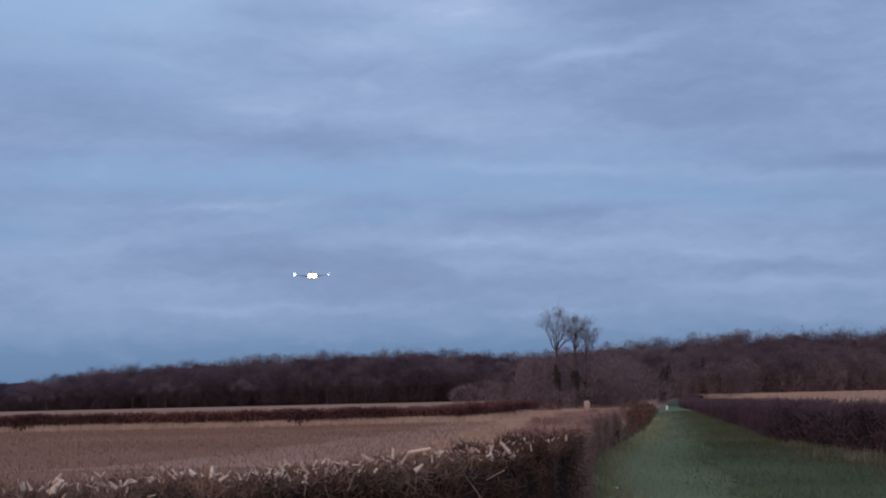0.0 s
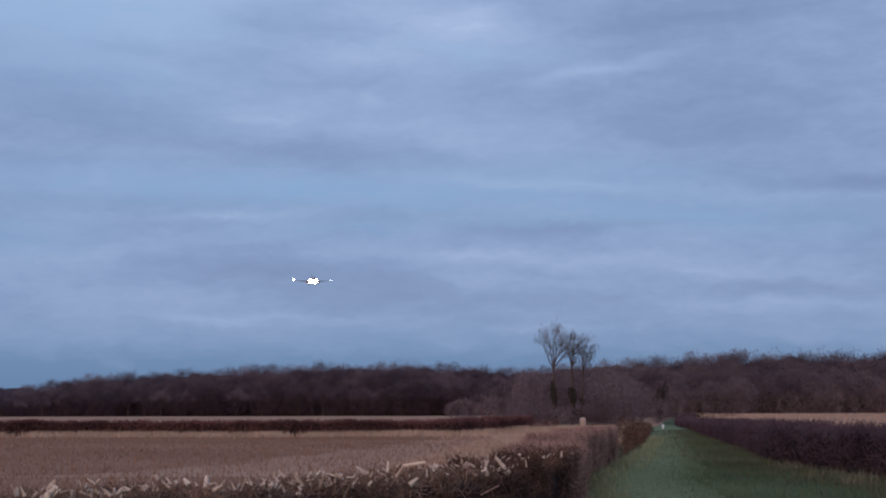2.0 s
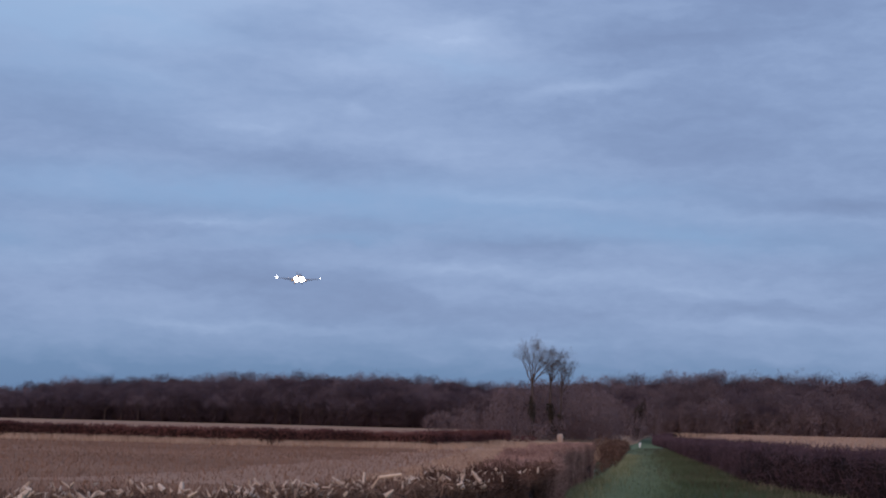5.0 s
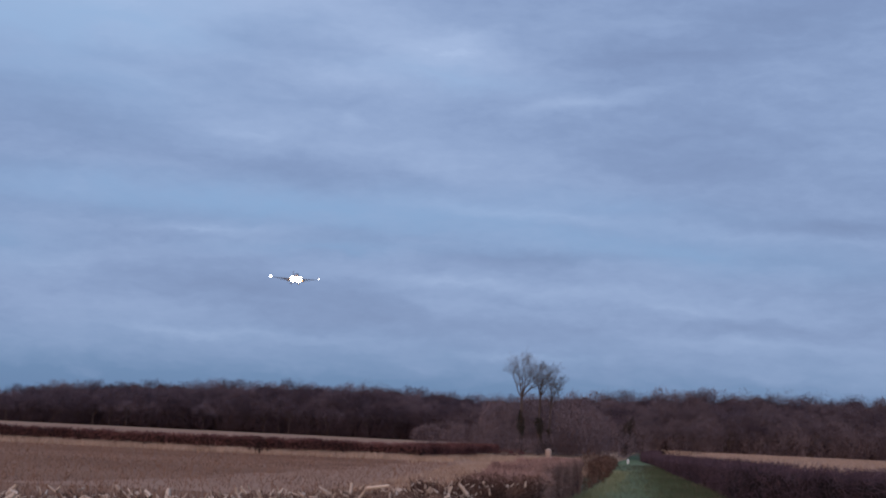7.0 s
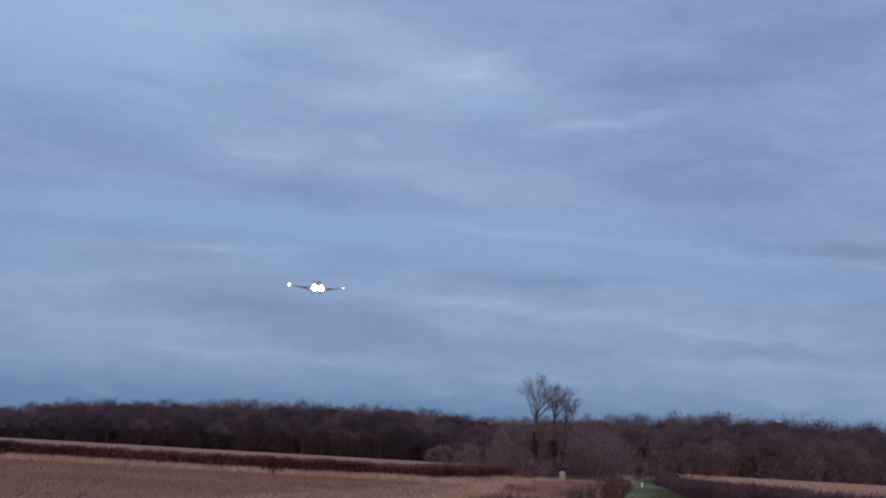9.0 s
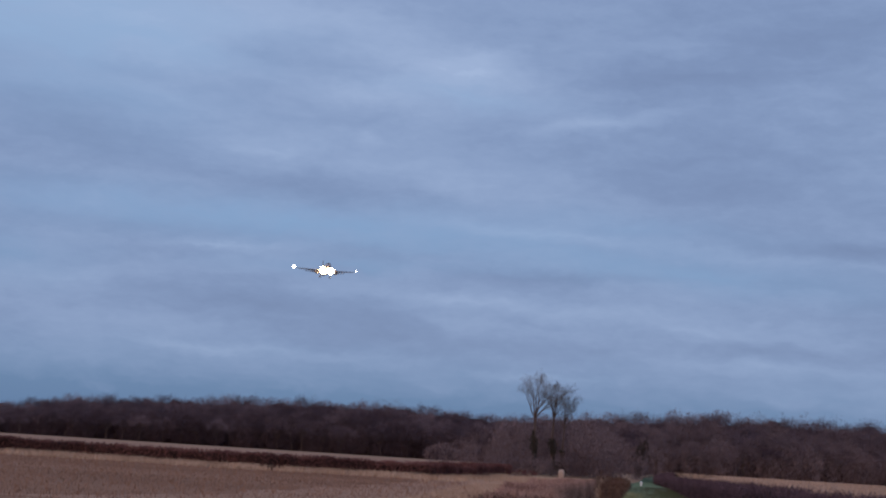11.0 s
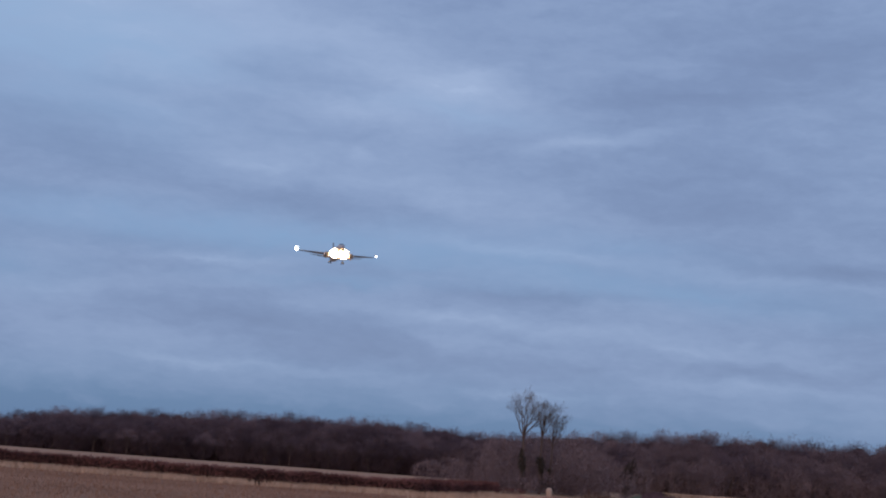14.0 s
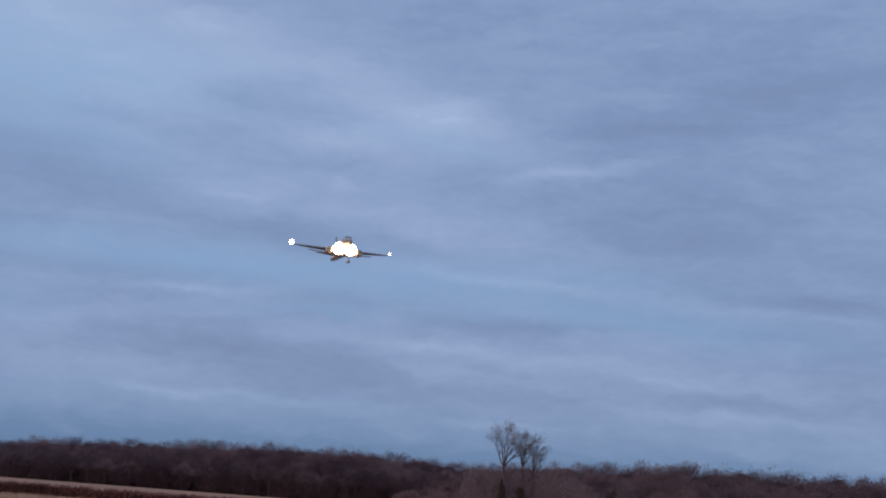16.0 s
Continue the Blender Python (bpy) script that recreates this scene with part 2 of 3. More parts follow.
M_FAN = paint("dark_fan", (0.02, 0.02, 0.022), (0.06, 0.06, 0.065), 2, 12, 0.5, bump=0)
M_STRUT = paint("gear_strut", (0.09, 0.09, 0.095), (0.18, 0.18, 0.18), 2, 12, 0.5, bump=0)
M_TYRE = paint("tyre", (0.018, 0.018, 0.018), (0.04, 0.04, 0.04), 4, 30, 0.8, bump=0.1)
M_GLASS = paint("cockpit_glass", (0.01, 0.012, 0.015), (0.02, 0.022, 0.025), 2, 8, 0.08, bump=0)
M_LAND = shine("landing_lamp", (1.0, 0.60, 0.28), 45.0)
M_TIP = shine("wingtip_lamp", (1.0, 0.98, 0.92), 7.0)


# ---- building helpers ----
def thing(name, at=(0, 0, 0), label="", category="", group="", kind=""):
    ob = new(name)
    ob.location = at
    ob.empty_display_size = 0.2
    return tagged(ob, label, category, group, kind)


def solid(name, verts, faces, material, parent=None, label="", smooth=False):
    me = bpy.data.meshes.new(name)
    me.from_pydata(verts, [], faces)
    me.materials.append(material)
    if smooth:
        me.polygons.foreach_set("use_smooth", [True] * len(me.polygons))
    ob = new(name, me)
    ob.parent = parent
    return tagged(ob, label)


def part(name, bm, material, parent=None, label="", smooth=False):
    me = bpy.data.meshes.new(name)
    bm.to_mesh(me)
    bm.free()
    me.materials.append(material)
    if smooth:
        me.polygons.foreach_set("use_smooth", [True] * len(me.polygons))
    ob = new(name, me)
    ob.parent = parent
    return tagged(ob, label)


def bulk(name, verts, faces, material, parent=None, label="", kind="stuff"):
    """One mesh from big arrays of triangles or quads."""
    verts, faces = np.asarray(verts, np.float32), np.asarray(faces, np.int32)
    k = faces.shape[1]
    me = bpy.data.meshes.new(name)
    me.vertices.add(len(verts))
    me.vertices.foreach_set("co", verts.ravel())
    me.loops.add(faces.size)
    me.loops.foreach_set("vertex_index", faces.ravel())
    me.polygons.add(len(faces))
    me.polygons.foreach_set("loop_start", np.arange(0, faces.size, k, dtype=np.int32))
    me.update(calc_edges=True)
    me.materials.append(material)
    ob = new(name, me)
    ob.parent = parent
    return tagged(ob, label, kind=kind)


def sticks(a, b, ra, rb, sides=3):
    """Tapered prisms from points a to b: vertices and quads."""
    a, b = np.asarray(a, float), np.asarray(b, float)
    d = b - a
    d /= np.linalg.norm(d, axis=1, keepdims=True) + 1e-9
    up = np.where(np.abs(d[:, 2:3]) > 0.9, np.array([[1.0, 0, 0]]), np.array([[0, 0, 1.0]]))
    u = np.cross(d, up)
    u /= np.linalg.norm(u, axis=1, keepdims=True) + 1e-9
    w = np.cross(d, u)
    ra, rb = np.broadcast_to(ra, len(a)), np.broadcast_to(rb, len(a))
    rings = []
    for p, r in ((a, ra), (b, rb)):
        for i in range(sides):
            t = 2 * math.pi * i / sides
            rings.append(p + (u * math.cos(t) + w * math.sin(t)) * r[:, None])
    v = np.stack(rings, 1).reshape(-1, 3)
    base = np.arange(len(a))[:, None] * 2 * sides
    f = [base + np.array([[i, (i + 1) % sides, sides + (i + 1) % sides, sides + i]]) for i in range(sides)]
    return v, np.concatenate(f)


def blades(p, tip, width, rng):
    """Flat pointed blades from root points p to tips."""
    p, tip = np.asarray(p, float), np.asarray(tip, float)
    t = rng.uniform(0, 2 * math.pi, len(p))
    side = np.stack([np.cos(t), np.sin(t), np.zeros(len(p))], 1) * (np.broadcast_to(width, len(p)) / 2)[:, None]
    v = np.stack([p - side, p + side, tip], 1).reshape(-1, 3)
    return v, np.arange(len(p) * 3).reshape(-1, 3)


def along(line, y):
    """x of a plan line at y."""
    xs, ys = [q[0] for q in line], [q[1] for q in line]
    return np.interp(y, ys, xs)


# ---- the ground: one sheet, with fields and the track laid on it ----
EDGE_L = [(-8.2, 5.0), (-5.6, 7.0), (-2.6, 9.6), (-1.0, 11.9), (0.1, 13.75), (0.98, 17.2), (1.68, 21.7), (1.68, 24), (3.28, 37), (6.15, 52), (11.3, 84), (15.7, 112)]
HEDGE_L = EDGE_L[:9] + [(5.15, 47)]
HEDGE_R = [(11.9, 8), (11.4, 30), (11.2, 38), (11.0, 45), (11.4, 49), (12.75, 58), (14.2, 70), (17.0, 92), (20.6, 118), (23.4, 143), (28.6, 175), (36.5, 218), (46, 275)]
HEDGE_F = [(-95, 91), (-62, 93), (-30, 95), (-22, 97.5), (-10, 94), (-3.4, 97.5), (0.4, 99.5), (2.6, 108), (5.2, 123), (7.9, 138)]


def sheet(name, pts, z, material, label):
    ob = solid(name, [(x, y, z) for x, y in pts], [tuple(range(len(pts)))], material)
    return tagged(ob, label, "ground", kind="structure")


def ground():
    n = 60
    r = np.concatenate([np.linspace(0, 1, n + 1)])
    xs = np.sign(r * 2 - 1) * np.abs(r * 2 - 1) ** 2 * 4500
    v = [(x, y, 0.0) for y in xs for x in xs]
    f = [(i + j * (n + 1), i + 1 + j * (n + 1), i + 1 + (j + 1) * (n + 1), i + (j + 1) * (n + 1)) for j in range(n) for i in range(n)]
    tagged(solid("ground", v, f, M_GROUND), "rough pale winter grassland reaching the horizon", "ground", kind="structure")
    left = [(x + 0.3 if y < 45 else x - 1.3, y) for x, y in EDGE_L]
    right = [(x + 0.2, y) for x, y in HEDGE_R if y < 120]
    track = [(-9, -30)] + left + [(22, 150), (30, 200), (44, 285), (50, 285), (34.5, 200), (26, 150)] + right[::-1] + [(13.5, -30)]
    sheet("track", track, 0.02, M_TRACK, "mown green grass track between two hedges")
    field = [(-90, 3), (-11, 3)] + [(x - 0.9, y) for x, y in EDGE_L if y < 40] + [(2.0, 48), (2.6, 78), (0.6, 97), (-9, 90), (-40, 92), (-90, 90)]
    sheet("field", field, 0.02, M_SOIL, "bare brown stubble field behind a trimmed hedge")
    far = [(-300, 95), (-62, 95), (-33, 94), (-10.8, 96), (-3.4, 99), (0.6, 102), (5.0, 130), (9.0, 162), (9, 330), (-300, 390)]
    sheet("far_field", far, 0.02, M_FAR, "pale stubble field running up to the woods")
    rf = [(15, 20), (14, 50), (17.0, 73), (22.5, 112), (30, 170), (62, 300), (300, 300), (300, 20)]
    side = sheet("side_field", rf, 0.02, M_FAR, "pale stubble field rising gently beyond the dark hedge")
    for q in side.data.vertices:
        q.co.z += max(0.0, q.co.y - 20) / 280 * 0.72
    # bleached grass left uncut between the ploughed field and the hedge
    edge = [(-12.1, 37), (-9.0, 39.5), (-7.6, 42), (-6.3, 47), (-5.0, 56), (-3.4, 62), (-2.2, 70), (0.2, 88), (4.4, 106), (9.4, 128)]
    rag = random.Random(6)
    ys = [37 + 0.7 * k for k in range(126)]
    a = [(along(edge, y) + rag.uniform(-0.3, 0.3) + 0.5 * math.sin(y * 0.7), y) for y in ys]
    b = [(along([(-3.0, 10), (-1.2, 17), (0.9, 24), (2.7, 37), (5.6, 52), (9.9, 84), (13.8, 128)], y) , y) for y in ys]
    m = len(ys)
    ob = solid("field_margin", [(x, y, 0.028) for x, y in a + b], [(k, m + k, m + k + 1, k + 1) for k in range(m - 1)], M_FAR)
    tagged(ob, "pale uncut grass margin between field and hedge", "ground", kind="structure")
    # the mown walking strip along the pale hedge, with an uneven edge
    rng = random.Random(5)
    ys = [14 + k * 0.6 for k in range(230)]
    pts_l = [(along(EDGE_L, y) + 0.35 if y < 112 else 15.95 + (y - 112) * 0.155, y) for y in ys]
    pts_r = [(x + 2.5 + 0.006 * y + rng.uniform(-0.10, 0.10) + 0.2 * math.sin(y * 0.5), y) for x, y in pts_l]
    n = len(ys)
    ob = solid("footpath", [(x, y, 0.035) for x, y in pts_l + pts_r], [(k, n + k, n + k + 1, k + 1) for k in range(n - 1)], M_RUT)
    tagged(ob, "mown pale green walking strip beside the hedge", "path", kind="structure")


ground()


def tufts(name, n, where, h, width, material, label, seed, lean=0.35, ground_z=None):
    """Grass or straw: n blades over places drawn by where(rng, n)."""
    rng = np.random.default_rng(seed)
    x, y = where(rng, n)
    p = np.stack([x, y, ground_z(x, y) if ground_z else np.zeros(len(x))], 1)
    hh = rng.uniform(h[0], h[1], len(x))
    tip = p + np.stack([rng.normal(0, lean, len(x)) * hh, rng.normal(0, lean, len(x)) * hh, hh], 1)
    v, f = blades(p, tip, rng.uniform(width[0], width[1], len(x)), rng)
    ob = bulk(name, v, f, material)
    return tagged(ob, label, "grass", kind="stuff")


def clumped(rng, x, y, scale):
    keep = np.array([noise.noise(Vector((a * scale, b * scale, 3.0))) for a, b in zip(x, y)])
    return keep > rng.uniform(-0.6, 0.5, len(x))


def on_path(rng, n):
    y = 17 + 75 * rng.random(n) ** 1.7
    return along(EDGE_L, y) + 0.4 + np.abs(rng.uniform(0, 2.7, n) + rng.normal(0, 0.5, n)), y


def on_rough(rng, n):
    y = 17 + 85 * rng.random(n) ** 1.7
    lo, hi = along(EDGE_L, y) + 2.9, along(HEDGE_R, y) - 0.3
    return lo + (hi - lo) * rng.random(n) - np.abs(rng.normal(0, 0.5, n)), y


def verge_left(rng, n):
    y = 17 + 70 * rng.random(n) ** 1.4
    x = along(EDGE_L, y) + 0.40 + np.abs(rng.normal(0, 0.45, n))
    k = clumped(rng, x, y, 0.7)
    return x[k], y[k]


def verge_right(rng, n):
    y = 25 + 90 * rng.random(n) ** 1.3
    x = along(HEDGE_R, y) - 0.6 - np.abs(rng.normal(0, 1.7, n))
    k = clumped(rng, x, y, 0.6)
    return x[k], y[k]


def margin_near(rng, n):
    y = 9 + 130 * rng.random(n) ** 1.2
    x = along(EDGE_L, y) - 0.6 - rng.random(n) ** 1.3 * (3.0 + y * 0.06)
    k = clumped(rng, x, y, 0.4)
    return x[k], y[k]


def margin_far(rng, n):
    x = rng.uniform(-60, 7.5, n)
    yy = np.interp(x, [q[0] for q in HEDGE_F], [q[1] for q in HEDGE_F])
    y = yy - 0.6 - np.abs(rng.normal(0, 1, n)) * np.where(x > 0, 7.0, 2.2)
    k = clumped(rng, x, y * 0.3, 0.5)
    return x[k], y[k]


def in_tussocks(rng, n):
    """Separate clumps of long grass at the feet of both hedges."""
    spots = np.array([(10.1, 47), (10.3, 43.5), (9.7, 41), (9.9, 38), (10.1, 35.5), (9.2, 33), (9.9, 31.5), (11.0, 52), (12.3, 61), (13.9, 74), (8.8, 36), (2.75, 29.2), (3.1, 32), (3.9, 37.5), (4.6, 42)])
    k = rng.integers(0, len(spots), n)
    return spots[k, 0] + rng.normal(0, 0.28, n), spots[k, 1] + rng.normal(0, 0.5, n)


def in_field(rng, n):
    y = 22 + 69 * rng.random(n)
    x = rng.uniform(-36, 3, n)
    return x, y


tufts("track_grass", 38000, on_path, (0.03, 0.09), (0.008, 0.02), M_BLADE, "short green winter grass on the walking strip", 1)
tufts("rough_grass", 80000, on_rough, (0.05, 0.14), (0.008, 0.02), M_DARKBLADE, "longer dark green grass beside the walking strip", 8)
tufts("verge_grass", 15000, verge_left, (0.08, 0.26), (0.01, 0.025), M_PALEBLADE, "longer pale green grass at the foot of the hedge", 2)
tufts("hedge_foot_grass", 30000, verge_right, (0.05, 0.22), (0.010, 0.028), M_TAN, "rough tan and green grass along the dark hedge", 3)
tufts("tussock_grass", 1700, in_tussocks, (0.08, 0.32), (0.008, 0.024), M_TUSSOCK, "pale tussocks of dead grass at the hedge feet", 10)
tufts("margin_grass", 110000, margin_near, (0.06, 0.22), (0.012, 0.035), M_STRAW, "tall pale dead grass along the field edge", 4)
tufts("far_margin_grass", 46000, margin_far, (0.10, 0.46), (0.03, 0.08), M_STRAW, "strip of pale dead grass before the far hedge", 5)


def on_side(rng, n):
    y = 60 + 235 * rng.random(n)
    x = along(HEDGE_R, y) + 1.5 + rng.random(n) * (18 + y * 0.35)
    return x, y


def side_height(x, y):
    return np.maximum(0.0, y - 20) / 280 * 0.72


tufts("side_field_stubble", 26000, on_side, (0.1, 0.3), (0.05, 0.14), M_STRAW, "pale dead stalks on the side field", 9, ground_z=side_height)
tufts("field_stubble", 50000, in_field, (0.06, 0.2), (0.02, 0.045), M_STUBBLE, "short dead stubble on the brown field", 6)


# ---- hedges ----
def rough_line(a):
    """Uneven growth along a hedge left untrimmed."""
    return noise.noise(Vector((a * 0.33, 3.0, 0))) + 0.6 * noise.noise(Vector((a * 1.1, 9.0, 0))) - 0.15


def hedge_core(line, half, height, step, rng, drop=0.0, ragged=0.0):
    """A lumpy inner body along a plan line."""
    pts = np.array(line, float)
    seg = np.concatenate([[0], np.cumsum(np.linalg.norm(np.diff(pts, axis=0), axis=1))])
    s = np.arange(0, seg[-1], step)
    cx, cy = np.interp(s, seg, pts[:, 0]), np.interp(s, seg, pts[:, 1])
    dx, dy = np.gradient(cx), np.gradient(cy)
    ln = np.hypot(dx, dy)
    nx, ny = dy / ln, -dx / ln
    prof = [(-1.0, 0.0), (-1.05, 0.35), (-1.0, 0.75), (-0.85, 0.93), (-0.3, 0.985), (0.3, 0.985), (0.85, 0.93), (1.0, 0.75), (1.05, 0.35), (1.0, 0.0)]
    v, f = [], []
    for i in range(len(s)):
        for k, (a, b) in enumerate(prof):
            j = 1 + 0.22 * noise.noise(Vector((s[i] * 0.8, k * 0.9, 1.7))) + 0.12 * noise.noise(Vector((s[i] * 3, k * 2.0, 8)))
            zz = b * height * (1 - drop * min(1.0, max(0.0, (cy[i] - 45) / 100))) * (1 + 0.06 * noise.noise(Vector((s[i] * 0.5, 5.0, 0))) + ragged * rough_line(s[i]))
            v.append((cx[i] + nx[i] * a * half * j, cy[i] + ny[i] * a * half * j, zz))
    m = len(prof)
    for i in range(len(s) - 1):
        for k in range(m - 1):
            f.append((i * m + k, i * m + k + 1, (i + 1) * m + k + 1, (i + 1) * m + k))
    f.append(tuple(range(m)))
    f.append(tuple(range((len(s) - 1) * m, len(s) * m))[::-1])
    return v, f, (s, cx, cy, nx, ny)


def hedge(line, half, height, label, twig_mat, n_twigs, n_stubs, thick, near_power, seed, twig_len=(0.12, 0.4), top_mat=None, drop=0.0, ragged=0.0):
    rng = np.random.default_rng(seed)
    body = thing("hedge", (0, 0, 0), label, "hedge")
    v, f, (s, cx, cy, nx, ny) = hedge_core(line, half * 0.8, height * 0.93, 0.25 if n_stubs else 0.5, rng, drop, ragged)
    solid("core", v, f, M_HEDGE_SHADE, body, "inner body coloured dark for the shade inside the hedge")

    def spots(n, top):
        q = s[-1] * rng.random(n) ** near_power
        x, y, ax, ay = (np.interp(q, s, c) for c in (cx, cy, nx, ny))
        ripple = np.array([1 + 0.10 * noise.noise(Vector((a * 0.9, 2.0, 0))) + 0.07 * noise.noise(Vector((a * 0.25, 7.0, 0))) for a in q])
        if ragged:
            ripple = ripple + ragged * np.array([rough_line(a) for a in q])
        ripple = ripple + 0.05 * np.exp(-((y - 25) / 8) ** 2)
        ripple = ripple * (1 - drop * np.clip((y - 45) / 100, 0, 1))
        if top:
            off, z = rng.uniform(-1, 1, n) * half, height * ripple * rng.uniform(0.94, 1.03, n)
        else:
            off = np.where(rng.random(n) < 0.5, -1, 1) * half * rng.uniform(0.75, 1.0, n)
            z = height * ripple * rng.random(n) ** 0.8
            cap = rng.random(n) < 0.4
            off = np.where(cap, rng.uniform(-1, 1, n) * half, off)
            z = np.where(cap, height * ripple * rng.uniform(0.86, 0.98, n), z)
        return np.stack([x + ax * off, y + ay * off, z], 1), np.stack([ax * np.sign(off), ay * np.sign(off), np.zeros(n)], 1)

    p, out = spots(n_twigs, False)
    if n_stubs:
        lump = np.array([noise.noise(Vector((c[0] * 2.6, c[1] * 2.6, c[2] * 3.5))) for c in p])
        keep = lump > rng.uniform(-0.68, 0.12, n_twigs)
        # twigs thinned out here, so the shade-coloured core shows as a shadowed slot
        keep &= ~((p[:, 1] > 16.3) & (p[:, 1] < 17.5) & (p[:, 2] < 1.02) & (rng.random(n_twigs) < 0.9))
        p, out = p[keep], out[keep]
        n_twigs = len(p)
    cap = (p[:, 2] > height * 0.84) & (p[:, 1] < 13.8)
    far = (p[:, 1] > 17.6 + 3 * rng.random(n_twigs)) & (top_mat is not None)
    d = rng.normal(0, 1, (n_twigs, 3)) * np.array([0.75, 0.75, 0.7]) + np.array([0, 0, 0.55]) + out * 0.25
    d /= np.linalg.norm(d, axis=1, keepdims=True)
    ln = rng.uniform(twig_len[0], twig_len[1], n_twigs)[:, None]
    e = p + d * ln * 0.6
    e[:, 2] = np.clip(e[:, 2], 0.02, height * 1.13)
    a = p - d * ln * 0.4
    a[:, 2] = np.clip(a[:, 2], 0.01, None)
    r = rng.uniform(thick * 0.5, thick * 1.3, n_twigs)
    for nm, sel, mat, tag in (("twig_mass", ~cap & ~far, twig_mat, "tangled bare twigs"), ("top_growth", cap & ~far, top_mat or twig_mat, "trimmed paler top twigs"),
                              ("russet_growth", far, M_RUSSET, "paler russet stretch of the hedge")):
        if sel.any():
            bulk(nm, *sticks(a[sel], e[sel], r[sel], r[sel] * 0.55), mat, body, tag)
    if n_stubs:
        p, out = spots(n_stubs, True)
        p = p[p[:, 1] < 18 - 4.5 * rng.random(len(p))]
        p = p[np.array([noise.noise(Vector((c[0] * 2.6, c[1] * 2.6, 4.0))) for c in p]) > rng.uniform(-0.25, 0.32, len(p))]
        n_stubs = len(p)
        d = rng.normal(0, 1, (n_stubs, 3)) * np.array([0.8, 0.8, 0.35]) + np.array([0, 0, 0.75])
        d /= np.linalg.norm(d, axis=1, keepdims=True)
        ln = rng.uniform(0.025, 0.085, n_stubs)[:, None] * (1 + 0.4 * (rng.random((n_stubs, 1)) < 0.05))
        r = rng.uniform(0.007, 0.021, n_stubs)
        big = rng.random(n_stubs) < 0.10
        ln[big] *= 1.25
        r *= np.where(big, 1.35, 0.8)
        bulk("cut_wood", *sticks(p, p + d * ln, r, r * rng.uniform(0.05, 0.8, n_stubs), 4), M_STUB, body, "pale flail-cut stem ends")
        n = 45
        q = 3 + 9.5 * rng.random(n)
        x, y, ax, ay = (np.interp(q, s, c) for c in (cx, cy, nx, ny))
        off = half * rng.uniform(0.75, 1.12, n)
        a = np.stack([x + ax * off, y + ay * off, rng.uniform(0.6, 1.0, n)], 1)
        e = a + np.stack([rng.normal(0, 0.07, n), rng.normal(0, 0.05, n), rng.uniform(0.06, 0.26, n)], 1)
        e[:, 2] = np.minimum(e[:, 2], height * 1.06)
        r = rng.uniform(0.003, 0.006, n)
        bulk("stems", *sticks(a, e, r, r * 0.7, 5), M_STEM, body, "pale upright stems inside the hedge")
    return body


hedge(HEDGE_L, 0.44, 1.14, "trimmed brown hawthorn hedge with pale cut twig ends", M_TWIG, 170000, 5200, 0.0042, 1.35, 11, (0.05, 0.20), M_TOP)
hedge(HEDGE_R, 0.85, 1.27, "dark purplish blackthorn hedge beside the grass track", M_DARKTWIG, 72000, 0, 0.008, 1.4, 12, (0.12, 0.42), drop=0.42, ragged=0.19)
hedge(HEDGE_F, 0.6, 1.0, "low rusty brown hedge across the far side of the field", M_RUST, 36000, 0, 0.018, 1.0, 13, (0.15, 0.5), ragged=0.20)


# ---- bare trees ----
def tree_limbs(rng, h, spread, fork, levels, kids, shrink=0.66, first=None):
    """Branch segments (a, b, ra, rb, level) of one bare tree, root at the origin."""
    out = []

    def grow(p, d, ln, r, level):
        steps = 3 if level < levels else 1
        q = p
        for k in range(steps):
            d = d + Vector(rng.normal(0, 0.10 + 0.05 * level, 3)) + Vector((0, 0, 0.05))
            d.normalize()
            e = q + d * (ln / steps)
            r2 = r * (1 - 0.22 / steps * (k + 1))
            out.append((q, e, r, r2, level))
            q, r = e, r2
            if level < levels and (level > 0 or k == steps - 1):
                n = kids[level] if k == steps - 1 else max(1, kids[level] // 3)
                for _ in range(n):
                    a = rng.uniform(0, 2 * math.pi)
                    tilt = rng.uniform(0.25, 0.95) * spread
                    side = d.orthogonal().normalized()
                    side.rotate(Matrix.Rotation(a, 3, d))
                    nd = (d * math.cos(tilt) + side * math.sin(tilt)).normalized()
                    grow(q, nd, ln * (first if first and level == 0 else shrink) * rng.uniform(0.75, 1.15), r * rng.uniform(0.42, 0.62), level + 1)

    grow(Vector((0, 0, -0.1)), Vector((0, 0, 1)), h * fork, h * 0.016, 0)
    return out


def tree_parts(name, segs, levels, bark, crown_mat, twig_r, at, label, group="", scale_to=None):
    body = thing(name, at, label, "tree", group)
    a = np.array([s[0][:] for s in segs])
    b = np.array([s[1][:] for s in segs])
    if scale_to:
        k = scale_to / b[:, 2].max()
        a, b = a * k, b * k
    ra, rb = np.array([s[2] for s in segs]), np.array([s[3] for s in segs])
    lv = np.array([s[4] for s in segs])
    for nm, sel, mat, sides in (("trunk", lv == 0, bark, 7), ("branchwork", (lv > 0) & (lv < 3), bark, 4), ("crown", lv >= 3, crown_mat, 3)):
        if sel.any():
            r0, r1 = np.maximum(ra[sel], twig_r), np.maximum(rb[sel], twig_r * 0.7)
            bulk(nm, *sticks(a[sel], b[sel], r0, r1, sides), mat, body, kind="part")
    return body


def wood_tree(seed, h, crown, wide=0.30, bark=None, clumps=64, per=60):
    """A woodland tree: limbs under a domed crown of many twig clumps."""
    rng = np.random.default_rng(seed)
    segs = tree_limbs(rng, h, 0.95, 0.34, 3, (5, 4, 3), 0.66)
